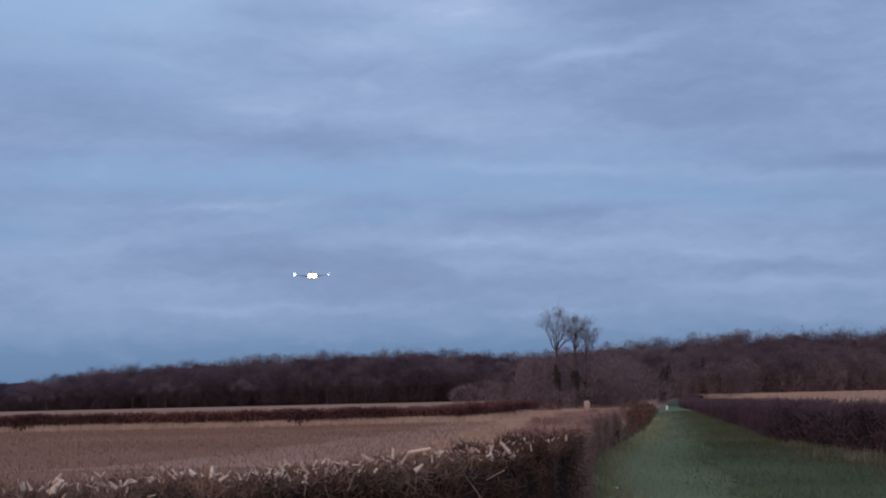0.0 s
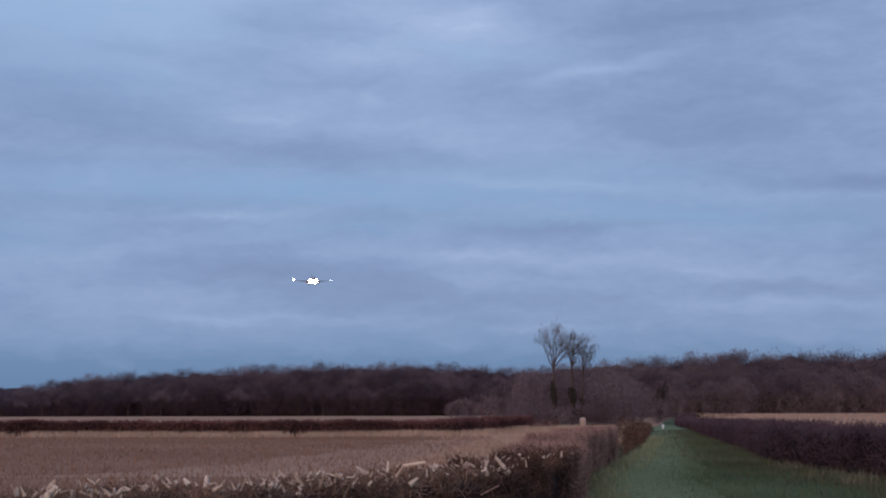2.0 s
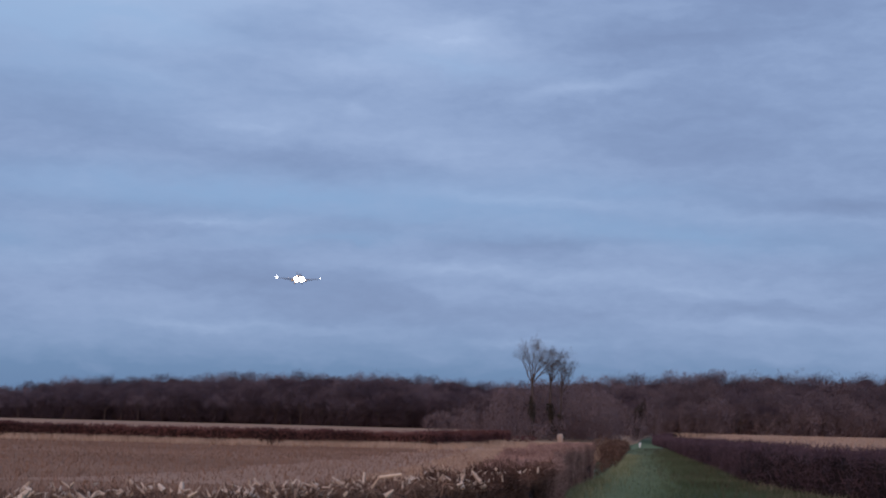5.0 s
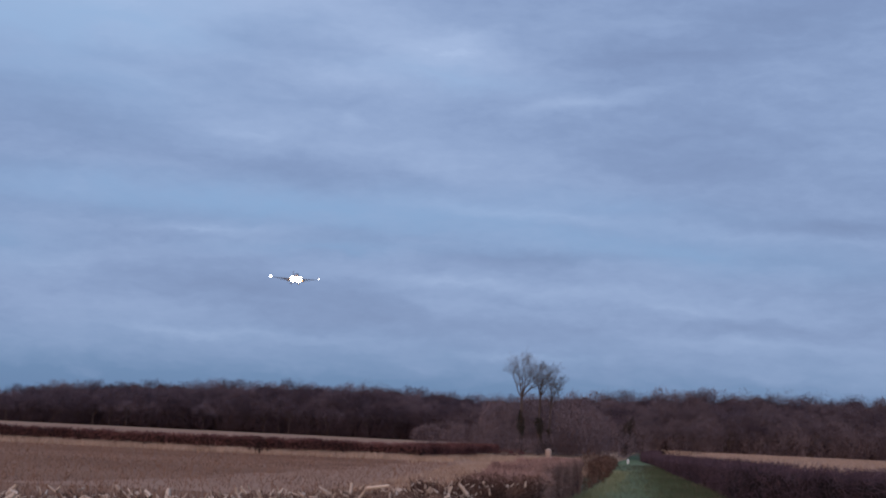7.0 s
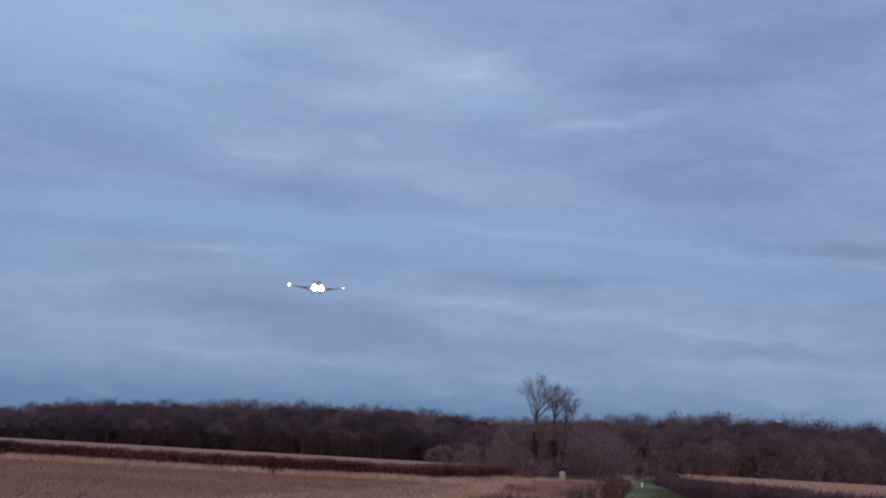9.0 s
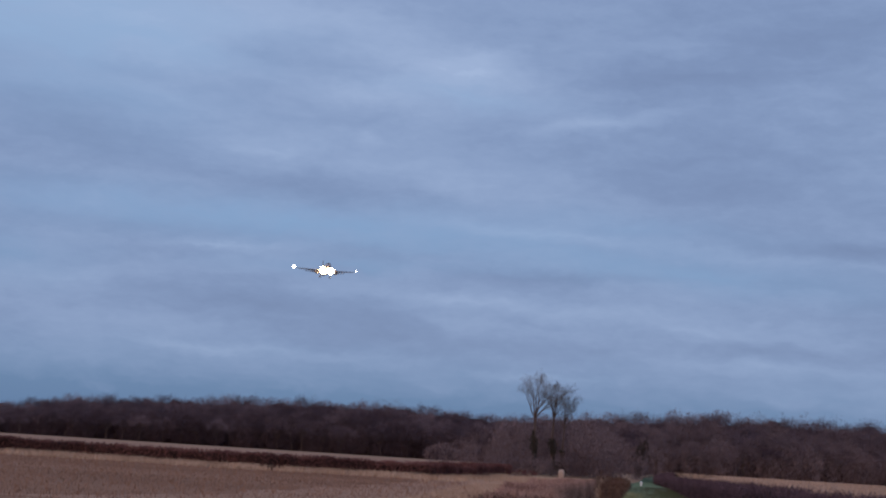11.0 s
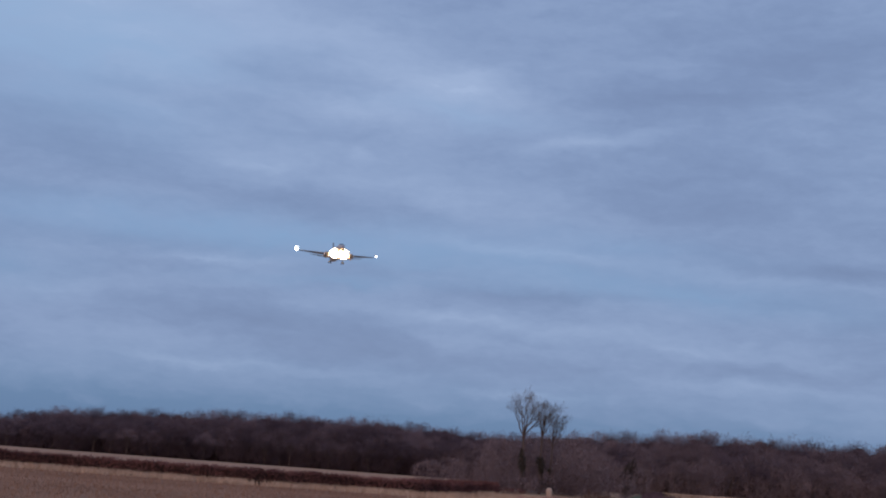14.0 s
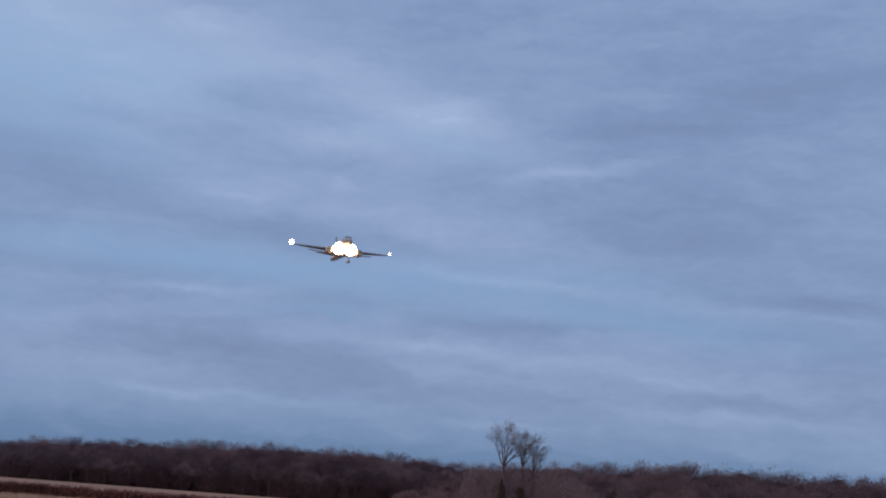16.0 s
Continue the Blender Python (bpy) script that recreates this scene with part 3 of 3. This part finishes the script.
    label = "bare birch with a pale stem at the wood's edge" if bark else "bare winter woodland tree with dense twiggy crown"
    body = tree_parts("bare_tree", [q for q in segs if q[4] < 3], 3, bark or M_BARK, M_WOOD, 0.03, (0, 0, 0), label, "woodland trees")
    u = rng.normal(0, 1, (clumps, 3))
    u[:, 2] = np.abs(u[:, 2]) * 1.1 - 0.35
    u /= np.linalg.norm(u, axis=1, keepdims=True)
    c = np.array([0, 0, h * 0.60]) + u * np.array([wide * h, wide * h, h * 0.32]) * rng.uniform(0.6, 0.95, (clumps, 1))
    rad = h * rng.uniform(0.065, 0.11, clumps)
    q = rng.normal(0, 1, (clumps * per, 3))
    q /= np.linalg.norm(q, axis=1, keepdims=True)
    q *= rng.random((clumps * per, 1)) ** 0.45
    p = np.repeat(c, per, 0) + q * np.repeat(rad, per)[:, None]
    d = q * 0.5 + np.repeat(u, per, 0) * 0.4 + rng.normal(0, 0.35, p.shape) + np.array([0, 0, 0.15])
    v, f = blades(p, p + d * rng.uniform(0.15, 0.38, (len(p), 1)), rng.uniform(0.04, 0.09, len(p)), rng)
    bulk("crown", v, f, crown, body, kind="part")
    return body


def scrub_mass(name, label, places, seed, per, material, width, reach=1.0):
    """Understorey and closed twig growth: clumps of short upright twigs."""
    rng = np.random.default_rng(seed)
    ps, tips = [], []
    for x, y, r, h in places:
        n = int(per * r * h)
        u = rng.normal(0, 1, (n, 3))
        u /= np.linalg.norm(u, axis=1, keepdims=True)
        u *= rng.uniform(0.55, 1.0, (n, 1)) ** 0.5
        p = np.array([x, y, h * 0.5]) + u * np.array([r, r, h * 0.5])
        d = rng.normal(0, 0.55, (n, 3)) + np.array([0, 0, 0.2])
        ps.append(p)
        tips.append(p + d * rng.uniform(0.3, 0.7, (n, 1)) * reach)
    p, t = np.concatenate(ps), np.concatenate(tips)
    p[:, 2] = np.maximum(p[:, 2], 0.0)
    t[:, 2] = np.maximum(t[:, 2], 0.15)
    v, f = blades(p, t, rng.uniform(width * 0.5, width, len(p)), rng)
    return tagged(bulk(name, v, f, material), label, "scrub", kind="stuff")


def wood_front(x):
    """Distance of the woods' edge across the view."""
    if x < 22:
        return 395 - 0.02 * (x + 60)
    return max(300, 395 - (x - 22) * 6)


def wood_height(x):
    h = np.interp(x, [-220, -150, -122, -116, -105, -80, -45, -12, 17, 34, 36, 60, 75, 90, 160], [8.6, 9.0, 9.0, 7.6, 10.8, 12.8, 14.2, 15.2, 13.8, 12.9, 12.9, 13.4, 14.6, 14.2, 14.6])
    return float(h) * 1.07


def woods():
    rng = np.random.default_rng(40)
    kinds = [wood_tree(50 + i, 12.0, M_WOOD if i < 6 else M_BIRCH, 0.38 if i < 6 else 0.32, clumps=84, per=100) for i in range(10)]
    airy = wood_tree(66, 12.0, M_ASH, 0.20, None, 40, 26)
    birch = wood_tree(67, 12.0, M_BIRCH, 0.13, M_PALEBARK, 34, 40)
    airy.location, birch.location = (-250, 420, 0), (-262, 420, 0)
    for i, k in enumerate(kinds):
        k.location = (-150 - 9 * i, 420, 0)
    for row in range(5):
        x = -150.0
        while x < 122:
            y = wood_front(x) + row * 6 + rng.uniform(-2.5, 2.5)
            s = wood_height(x * 395 / max(y, 1) if row else x) / 12.0 * rng.uniform(0.92, 1.02) * (0.54, 0.70, 0.84, 0.95, 1.02)[row]
            t = copy_thing(kinds[rng.integers(0, 6) if x < 32 else rng.integers(5, 10)], pose(x, y, 0, 0, 0, rng.uniform(0, 360)))
            t.scale = (s * rng.uniform(1.05, 1.45), s * rng.uniform(1.05, 1.45), s)
            x += rng.uniform(4.2, 6.9)
    # dark sheet behind the first trees, its colour standing in for the wood's shade
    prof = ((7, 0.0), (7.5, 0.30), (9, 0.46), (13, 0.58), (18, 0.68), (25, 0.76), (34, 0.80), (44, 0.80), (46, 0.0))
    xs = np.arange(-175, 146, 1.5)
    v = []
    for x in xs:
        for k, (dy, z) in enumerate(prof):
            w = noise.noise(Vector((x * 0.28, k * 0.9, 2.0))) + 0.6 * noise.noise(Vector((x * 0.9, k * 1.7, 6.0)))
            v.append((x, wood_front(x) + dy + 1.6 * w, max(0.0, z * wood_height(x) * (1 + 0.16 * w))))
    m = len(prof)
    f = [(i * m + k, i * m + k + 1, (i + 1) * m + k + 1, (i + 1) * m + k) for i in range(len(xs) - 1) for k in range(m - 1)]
    tagged(solid("woodland_depth", v, f, M_SHADE), "dark backing sheet standing in for shade inside the bare winter wood", "woodland", kind="stuff")
    places = []
    for _ in range(640):
        x = rng.uniform(-172, 140)
        places.append((x, wood_front(x) + rng.uniform(-3, 12), rng.uniform(1.8, 3.6), wood_height(x) * rng.uniform(0.28, 0.62)))
    scrub_mass("woodland_scrub", "dense brown scrub along the wood's edge, darkened for shade", [q for q in places if q[0] < 32], 41, 55, M_SCRUB_SHADE, 0.17, 0.8)
    scrub_mass("woodland_scrub", "brown scrub along the edge of the nearer wood", [q for q in places if q[0] >= 32], 42, 60, M_THORN, 0.14, 0.8)
    # thin crowns that stand above the rest
    for x in (-118, -103, -84, -52, -31, -12, -9, 21, 43, 48, 61, 66, 72, 74, 79, 84, 88, 92):
        y = wood_front(x) + 26
        k = wood_height(x) / 12.0 * rng.uniform(1.04, 1.10)
        copy_thing(airy, pose(x, y, 0, 0, 0, rng.uniform(0, 360))).scale = (k, k, k)
    # pale birch stems along the nearer wood's edge
    for x, k in ((57, 0.7), (64.5, 0.72), (66, 0.66), (71.2, 0.92), (74.1, 0.9), (76, 0.7), (80.8, 0.72), (85, 0.8), (89, 0.7), (91, 0.76)):
        copy_thing(birch, pose(x, wood_front(x) + 1.5 + rng.uniform(-2, 2), 0, 0, 0, rng.uniform(0, 360))).scale = (0.5 * k, 0.5 * k, k)


woods()


def copse():
    """Thorn bushes round the ash trees where the track meets the woods."""
    rng = np.random.default_rng(60)
    places = []
    for x, y, r, h in ((8.5, 188, 3, 5.0), (11, 180, 3, 6.2), (14.5, 178, 3.4, 6.6), (18, 180, 3.2, 6.8), (21.5, 184, 3, 5.8), (24, 190, 2.6, 5.4),
                       (5, 200, 3, 4.0), (20, 172, 2.0, 3.6), (24.3, 176, 1.6, 4.2), (16.6, 162, 1.3, 3.4), (10.8, 162, 1.3, 3.0), (18.5, 164, 1.5, 4.2), (9.6, 161, 1.2, 1.9), (11.0, 160, 1.0, 1.8), (14.8, 160, 1.3, 2.3), (17.0, 161, 1.2, 2.2), (20.8, 163, 1.4, 3.2), (9.0, 168, 1.3, 4.6), (10.4, 169, 1.2, 5.6), (14.0, 169, 0.8, 5.6), (16.2, 168, 1.3, 5.8), (18.0, 164, 1.3, 5.4), (20.0, 161, 1.3, 5.2)):
        h = h * (0.92 if y > 195 else 1.06)
        places.append((x, y, r, h))
        for _ in range(4):
            places.append((x + rng.normal(0, 1.6), y + rng.normal(0, 2), r * 0.8, h * rng.uniform(0.6, 1.1)))
    scrub_mass("thorn_thicket", "brown leafless thorn thicket below the ash trees", places, 61, 150, M_THORN, 0.07, 0.75)


copse()
scrub_mass("holly_bush", "dark evergreen bush at the end of the track", [(27.5, 186, 0.7, 4.6), (27.2, 186, 0.6, 2.6), (28.1, 186, 0.5, 5.2)], 62, 150, M_HOLLY, 0.2)


def ash_limbs(rng, h, fork, reach, girth=0.2, limbs=5, lean=0.0):
    """Segments of a tall forked ash: clean trunk, steep limbs, fine twigs all along them."""
    out = []

    def bough(p, d, ln, r, level, steps, up):
        q = p
        for k in range(steps):
            d = (d + Vector(rng.normal(0, 0.09, 3)) + Vector((0, 0, up))).normalized()
            e = q + d * (ln / steps)
            r2 = r * (1 - 0.75 * (k + 1) / steps * 0.5)
            out.append((q, e, r, r2, level))
            q = e
            r = r2
            if level < 4 and k >= (2, 1, 1, 0)[level]:
                for _ in range((0, 2, 2, 2)[level] if k == steps - 1 else 1 + (rng.random() < (0, 0.3, 0.6, 0.6)[level])):
                    side = d.orthogonal().normalized()
                    side.rotate(Matrix.Rotation(rng.uniform(0, 2 * math.pi), 3, d))
                    tilt = rng.uniform(0.35, 0.85)
                    nd = d * math.cos(tilt) + side * math.sin(tilt)
                    bough(q, nd, ln * rng.uniform(0.45, 0.68) * (1.1 - 0.35 * k / steps), r * 0.5, level + 1, (0, 0, 4, 3, 2)[level + 1], 0.05)

    rise = Vector((lean, 0, 1)).normalized()
    p = Vector((0, 0, -0.1))
    for k in range(6):
        e = p + (rise + Vector(rng.normal(0, 0.02, 3))) * (h * fork / 6)
        out.append((p, e, girth * (1 - 0.07 * k), girth * (0.93 - 0.07 * k), 0))
        p = e
    for k in range(limbs):
        a = k * 2 * math.pi / limbs + rng.uniform(-0.3, 0.3)
        tilt = (0.58, 0.30, 0.50, 0.15, 0.55, 0.34)[k % 6] * rng.uniform(0.9, 1.15) * reach
        d = Vector((math.sin(tilt) * math.cos(a), math.sin(tilt) * math.sin(a), math.cos(tilt)))
        bough(p, d, h * (1 - fork) * rng.uniform(0.75, 0.95), girth * 0.42, 1, 6, 0.03)
    return out


scrub_mass("hedge_end_bush", "rounded dark bush where the trimmed hedge ends", [(6.0, 50.2, 0.42, 1.15), (6.65, 54.0, 0.5, 1.35), (7.75, 60, 0.5, 1.15), (8.6, 66, 0.55, 1.05), (9.5, 72, 0.6, 1.0), (10.4, 79, 0.6, 0.9), (11.5, 86, 0.7, 0.9), (13.0, 96, 0.7, 0.85), (14.4, 106, 0.7, 0.8)], 63, 2600, M_TWIG, 0.03, 0.3)
scrub_mass("low_bush", "small dark bush standing in the pale grass", [(9.3, 140, 0.8, 0.6), (10.4, 141, 0.8, 0.62)], 64, 900, M_RUST, 0.06, 0.4)


def ash_trees():
    for seed, at, h, fork, spread, girth, tilt, word in ((71, (12.4, 164, 0), 12.1, 0.64, 1.3, 0.20, 0.0, "tallest"), (78, (14.55, 165, 0), 11.0, 0.68, 0.9, 0.17, 0.0, "middle"),
                                                         (83, (15.55, 164.5, 0), 9.8, 0.66, 0.9, 0.12, 0.03, "smallest")):
        rng = np.random.default_rng(seed)
        segs = ash_limbs(rng, h, fork, spread, girth, 6, tilt)
        t = tree_parts("bare_tree", segs, 4, M_BARK, M_ASH, 0.006, at, "%s of three bare ash trees rising from the thicket" % word, "ash trees", scale_to=h)
        n = 1500
        z = rng.uniform(0.2, 4.8 * girth / 0.2, n)
        ang = rng.uniform(0, 2 * math.pi, n)
        rad = rng.uniform(0.1, 0.55, n) * (1 - z * 0.10) * (1 + 0.6 * np.sin(z * 2.3))
        p = np.stack([np.cos(ang) * rad + 0.12 * np.sin(z), np.sin(ang) * rad, z], 1)
        v, f = blades(p, p + rng.normal(0, 0.12, (n, 3)), 0.14, rng)
        bulk("ivy", v, f, M_IVY, t, "dark ivy on the trunk", "part")


ash_trees()


# ---- small things by the track ----
def revolve(bm, prof, sides=16, axis="z", at=(0, 0, 0)):
    """Turn a profile of (radius, height) about an axis."""
    rings = []
    for r, h in prof:
        ring = []
        for i in range(sides):
            t = 2 * math.pi * i / sides
            c = (r * math.cos(t), r * math.sin(t), h) if axis == "z" else (r * math.cos(t), h, r * math.sin(t))
            ring.append(bm.verts.new(Vector(c) + Vector(at)))
        rings.append(ring)
    for a, b in zip(rings, rings[1:]):
        for i in range(sides):
            bm.faces.new((a[i], a[(i + 1) % sides], b[(i + 1) % sides], b[i]))
    bm.faces.new(rings[0][::-1])
    bm.faces.new(rings[-1])
    bmesh.ops.recalc_face_normals(bm, faces=bm.faces)


def posts():
    stump = thing("wooden_post", (12.35, 130.0, 0), "stout pale weathered wooden post with rounded top", "post")
    bm = bmesh.new()
    revolve(bm, [(0.25, 0), (0.26, 0.3), (0.29, 0.6), (0.28, 0.78), (0.21, 0.92), (0.08, 0.98)], 14)
    part("post", bm, M_POST, stump)
    mark = thing("marker_post", (18.6, 124.8, 0), "short white marker post standing in the grass", "post")
    bm = bmesh.new()
    revolve(bm, [(0.09, 0), (0.09, 0.34), (0.08, 0.40), (0.03, 0.43)], 10)
    part("post", bm, M_WHITE, mark)
    part_cap = bmesh.new()
    revolve(part_cap, [(0.115, 0.24), (0.115, 0.34), (0.10, 0.36)], 10)
    part("band", part_cap, M_WHITE, mark, "white painted collar")
    scrap = thing("paper_scrap", (2.86, 25.4, 0.02), "small crumpled white paper scrap on the grass", "litter")
    rng = random.Random(9)
    bm = bmesh.new()
    bmesh.ops.create_icosphere(bm, subdivisions=2, radius=0.05)
    for q in bm.verts:
        q.co *= rng.uniform(0.6, 1.15)
        q.co.z = q.co.z * 0.7 + 0.04
    part("paper", bm, M_WHITE, scrap)


posts()


def broken_branch():
    """A split pale bough lying bent over the hedge top."""
    b = thing("broken_branch", (-0.5, 12.35, 0.03), "split pale bough sticking out of the trimmed hedge top", "branch")
    knots = [(-0.10, 0.06, 0.70), (-0.02, 0.03, 0.96), (0.06, 0.0, 1.03), (0.12, -0.02, 1.12), (0.18, -0.03, 1.205), (0.36, -0.06, 1.235)]
    a, e = knots[:-1] + [knots[2], (0.10, 0, 1.08), (-0.32, 0.05, 1.25)], knots[1:] + [(0.02, -0.05, 1.14), (0.28, -0.04, 1.06), (-0.16, 0.0, 1.22)]
    r = np.array([0.012, 0.013, 0.014, 0.014, 0.016, 0.007, 0.009, 0.008])
    for k in ((0, 1, 2, 3, 4), (5,), (6,)):
        k = list(k)
        bulk("bough" if k[0] == 0 else "side_shoot", *sticks([a[i] for i in k], [e[i] for i in k], r[k], r[k] * 0.8, 6), M_STUB, b, kind="part")



broken_branch()


# ---- the airliner: local +y is ahead, the origin between its landing lamps ----
def wing_mesh(side, root, tip, chord_r, chord_t, thick_r, thick_t):
    """A tapered aerofoil from root to tip (leading-edge points)."""
    bm = bmesh.new()
    prof = [(0, 0), (0.04, 0.45), (0.15, 0.8), (0.35, 1.0), (0.65, 0.7), (1.0, 0.03), (0.65, -0.35), (0.35, -0.6), (0.12, -0.55), (0.03, -0.35)]
    loops = []
    for k in range(7):
        t = k / 6
        p = Vector(root).lerp(Vector(tip), t)
        c, th = chord_r + (chord_t - chord_r) * t, thick_r + (thick_t - thick_r) * t
        loops.append([bm.verts.new((p.x * side, p.y - a * c, p.z + b * th / 2)) for a, b in prof])
    for a, b in zip(loops, loops[1:]):
        for i in range(len(prof)):
            bm.faces.new((a[i], a[(i + 1) % len(prof)], b[(i + 1) % len(prof)], b[i]))
    bm.faces.new(loops[0])
    bm.faces.new(loops[-1][::-1])
    bmesh.ops.recalc_face_normals(bm, faces=bm.faces)
    return bm


def fin_mesh(base, top, chord_b, chord_t, thick):
    bm = bmesh.new()
    loops = []
    for p, c in ((base, chord_b), (top, chord_t)):
        prof = [(0, 0), (0.2, 0.5), (0.5, 0.45), (1, 0.03), (1, -0.03), (0.5, -0.45), (0.2, -0.5)]
        loops.append([bm.verts.new((p[0] + b * thick, p[1] - a * c, p[2])) for a, b in prof])
    n = 7
    for i in range(n):
        bm.faces.new((loops[0][i], loops[0][(i + 1) % n], loops[1][(i + 1) % n], loops[1][i]))
    bm.faces.new(loops[0])
    bm.faces.new(loops[1][::-1])
    bmesh.ops.recalc_face_normals(bm, faces=bm.faces)
    return bm


def lens_mesh(r, depth, at):
    bm = bmesh.new()
    prof = [(r * 0.98, -depth * 0.3), (r, 0)] + [(r * math.cos(a), depth * math.sin(a)) for a in (0.4, 0.8, 1.2, 1.5)]
    revolve(bm, prof, 32, "y", at)
    return bm


def airliner():
    jet = thing("airliner", (0, 0, 0), "twin-engined jet airliner on approach with landing lights on and gear down", "aircraft")
    R = 2.0
    bm = bmesh.new()
    revolve(bm, [(0.05, 13.6), (0.55, 13.2), (1.05, 12.4), (1.5, 11.2), (1.82, 9.6), (R, 7.6), (R, 0), (R, -11), (1.8, -15), (1.35, -19), (0.8, -22.6), (0.25, -25)], 28, "y", (0, 0, 0.85))
    hull = part("fuselage", bm, M_HULL, jet, "white painted fuselage", True)
    bm = bmesh.new()
    revolve(bm, [(0.4, 3.4), (1.5, 1.6), (1.9, -1.5), (1.85, -5), (0.6, -8)], 20, "y", (0, 0, -0.25))
    part("belly_fairing", bm, M_WING, jet, "grey wing root fairing", True)
    for sx in (-1, 1):
        bm = bmesh.new()
        q = [(sx * 0.12, 12.05, 2.02), (sx * 0.95, 11.65, 1.95), (sx * 1.15, 10.95, 2.35), (sx * 0.12, 11.3, 2.62)]
        outer = [bm.verts.new(c) for c in q]
        inner = [bm.verts.new((c[0], c[1] - 0.15, c[2] - 0.12)) for c in q]
        bm.faces.new(outer), bm.faces.new(inner[::-1])
        for i in range(4):
            bm.faces.new((outer[i], outer[(i + 1) % 4], inner[(i + 1) % 4], inner[i]))
        bmesh.ops.recalc_face_normals(bm, faces=bm.faces)
        part("cockpit_window", bm, M_GLASS, hull, "dark cockpit windscreen pane")
        wing = part("wing", wing_mesh(sx, (1.2, 1.2, -0.35), (17.2, -6.6, 1.25), 7.6, 1.6, 1.0, 0.22), M_WING, jet, "grey swept wing", True)
        part("winglet", fin_mesh((sx * 17.2, -6.8, 1.25), (sx * 17.75, -8.3, 3.4), 1.5, 0.6, 0.16), M_HULL, wing, "upturned white wingtip")
        part("flap", wing_mesh(sx, (2.0, -6.0, -0.75), (11.5, -7.4, 0.15), 1.9, 1.2, 0.3, 0.2), M_WING, wing, "lowered flap")
        cowl = bmesh.new()
        revolve(cowl, [(0.92, 3.0), (1.05, 3.35), (1.18, 3.3), (1.3, 2.6), (1.32, 1.2), (1.1, -0.6), (0.8, -1.3)], 22, "y", (sx * 5.4, 0, -1.15))
        pod = part("engine", cowl, M_COWL, jet, "pale engine cowl under the wing", True)
        ring = bmesh.new()
        revolve(ring, [(1.02, 3.42), (1.16, 3.40), (1.20, 3.22), (1.0, 3.2)], 22, "y", (sx * 5.4, 0, -1.15))
        part("intake_lip", ring, M_LIP, pod, "bare metal intake lip", True)
        fan = bmesh.new()
        revolve(fan, [(0.08, 3.75), (0.3, 3.5), (0.9, 3.44), (0.95, 3.41)], 22, "y", (sx * 5.4, 0, -1.15))
        part("fan", fan, M_FAN, pod, "dark fan face")
        part("pylon", fin_mesh((sx * 5.4, 1.8, -0.3), (sx * 5.4, -0.4, 0.25), 4.2, 3.4, 0.4), M_WING, pod)
        part("tailplane", wing_mesh(sx, (0.5, -18.8, 1.7), (7.0, -22.6, 2.5), 3.8, 1.4, 0.4, 0.15), M_WING, jet, "", True)
        gear = bmesh.new()
        revolve(gear, [(0.16, -3.2), (0.16, -0.6)], 10, "z", (sx * 2.85, -5.0, 0))
        leg = part("main_gear", gear, M_STRUT, jet, "lowered main landing gear leg")
        for o in (-0.42, 0.42):
            tyre = bmesh.new()
            revolve(tyre, [(0.3, -0.2), (0.52, -0.18), (0.56, 0), (0.52, 0.18), (0.3, 0.2)], 18, "z")
            bmesh.ops.rotate(tyre, verts=tyre.verts, matrix=Matrix.Rotation(math.pi / 2, 3, "Y"))
            bmesh.ops.translate(tyre, verts=tyre.verts, vec=(sx * 2.85 + o, -5.0, -3.25))
            part("wheel", tyre, M_TYRE, leg, "", True)
        # lens metres wide: the glare round the lamp is built into its size
        lamp = part("landing_light", lens_mesh(2.1, 0.9, (sx * 1.95, 4.4, -0.7)), M_LAND, jet, "warm white landing light, its glare built into the lens", True)
        r = 0.84 if sx > 0 else 0.33
        part("wingtip_light", lens_mesh(r, 0.4, (sx * 18.0, -6.5, 1.75)), M_TIP, wing, "bright white wingtip light", True)
    part("tail_fin", fin_mesh((0, -16.0, 2.2), (0, -22.2, 9.0), 6.6, 2.4, 0.5), M_WING, jet, "upright dark tail fin")
    gear = bmesh.new()
    revolve(gear, [(0.12, -3.0), (0.12, -0.6)], 10, "z", (0, 10.2, 0))
    leg = part("nose_gear", gear, M_STRUT, jet, "lowered nose gear leg")
    # oversized like the wing pair, to fill the glare between them
    part("landing_light", lens_mesh(1.0, 0.5, (0, 10.7, -1.55)), M_LAND, jet, "oversized lamp on the nose gear, filling out the glare", True)
    for o in (-0.25, 0.25):
        tyre = bmesh.new()
        revolve(tyre, [(0.2, -0.12), (0.34, -0.1), (0.36, 0), (0.34, 0.1), (0.2, 0.12)], 16, "z")
        bmesh.ops.rotate(tyre, verts=tyre.verts, matrix=Matrix.Rotation(math.pi / 2, 3, "Y"))
        bmesh.ops.translate(tyre, verts=tyre.verts, vec=(o, 10.2, -3.05))
        part("wheel", tyre, M_TYRE, leg, "", True)
    return jet


jet = airliner()


def motions():
    rows = []
    for k in range(17):
        t = float(k)
        x = 0.0333 * t * t + 6.6445 * t - 137.585
        y = -0.0126 * t * t - 63.6426 * t + 1539.887
        z = -0.0038 * t * t - 2.5649 * t + 130.31
        head = math.degrees(math.atan2(-(6.6445 + 0.0666 * t), -63.7))
        rows.append((t, pose(x - 0.65, y, z, 2.0, -0.0004 * max(0.0, t - 9) ** 4, head + 3.2)))
    walk(jet, rows)


motions()
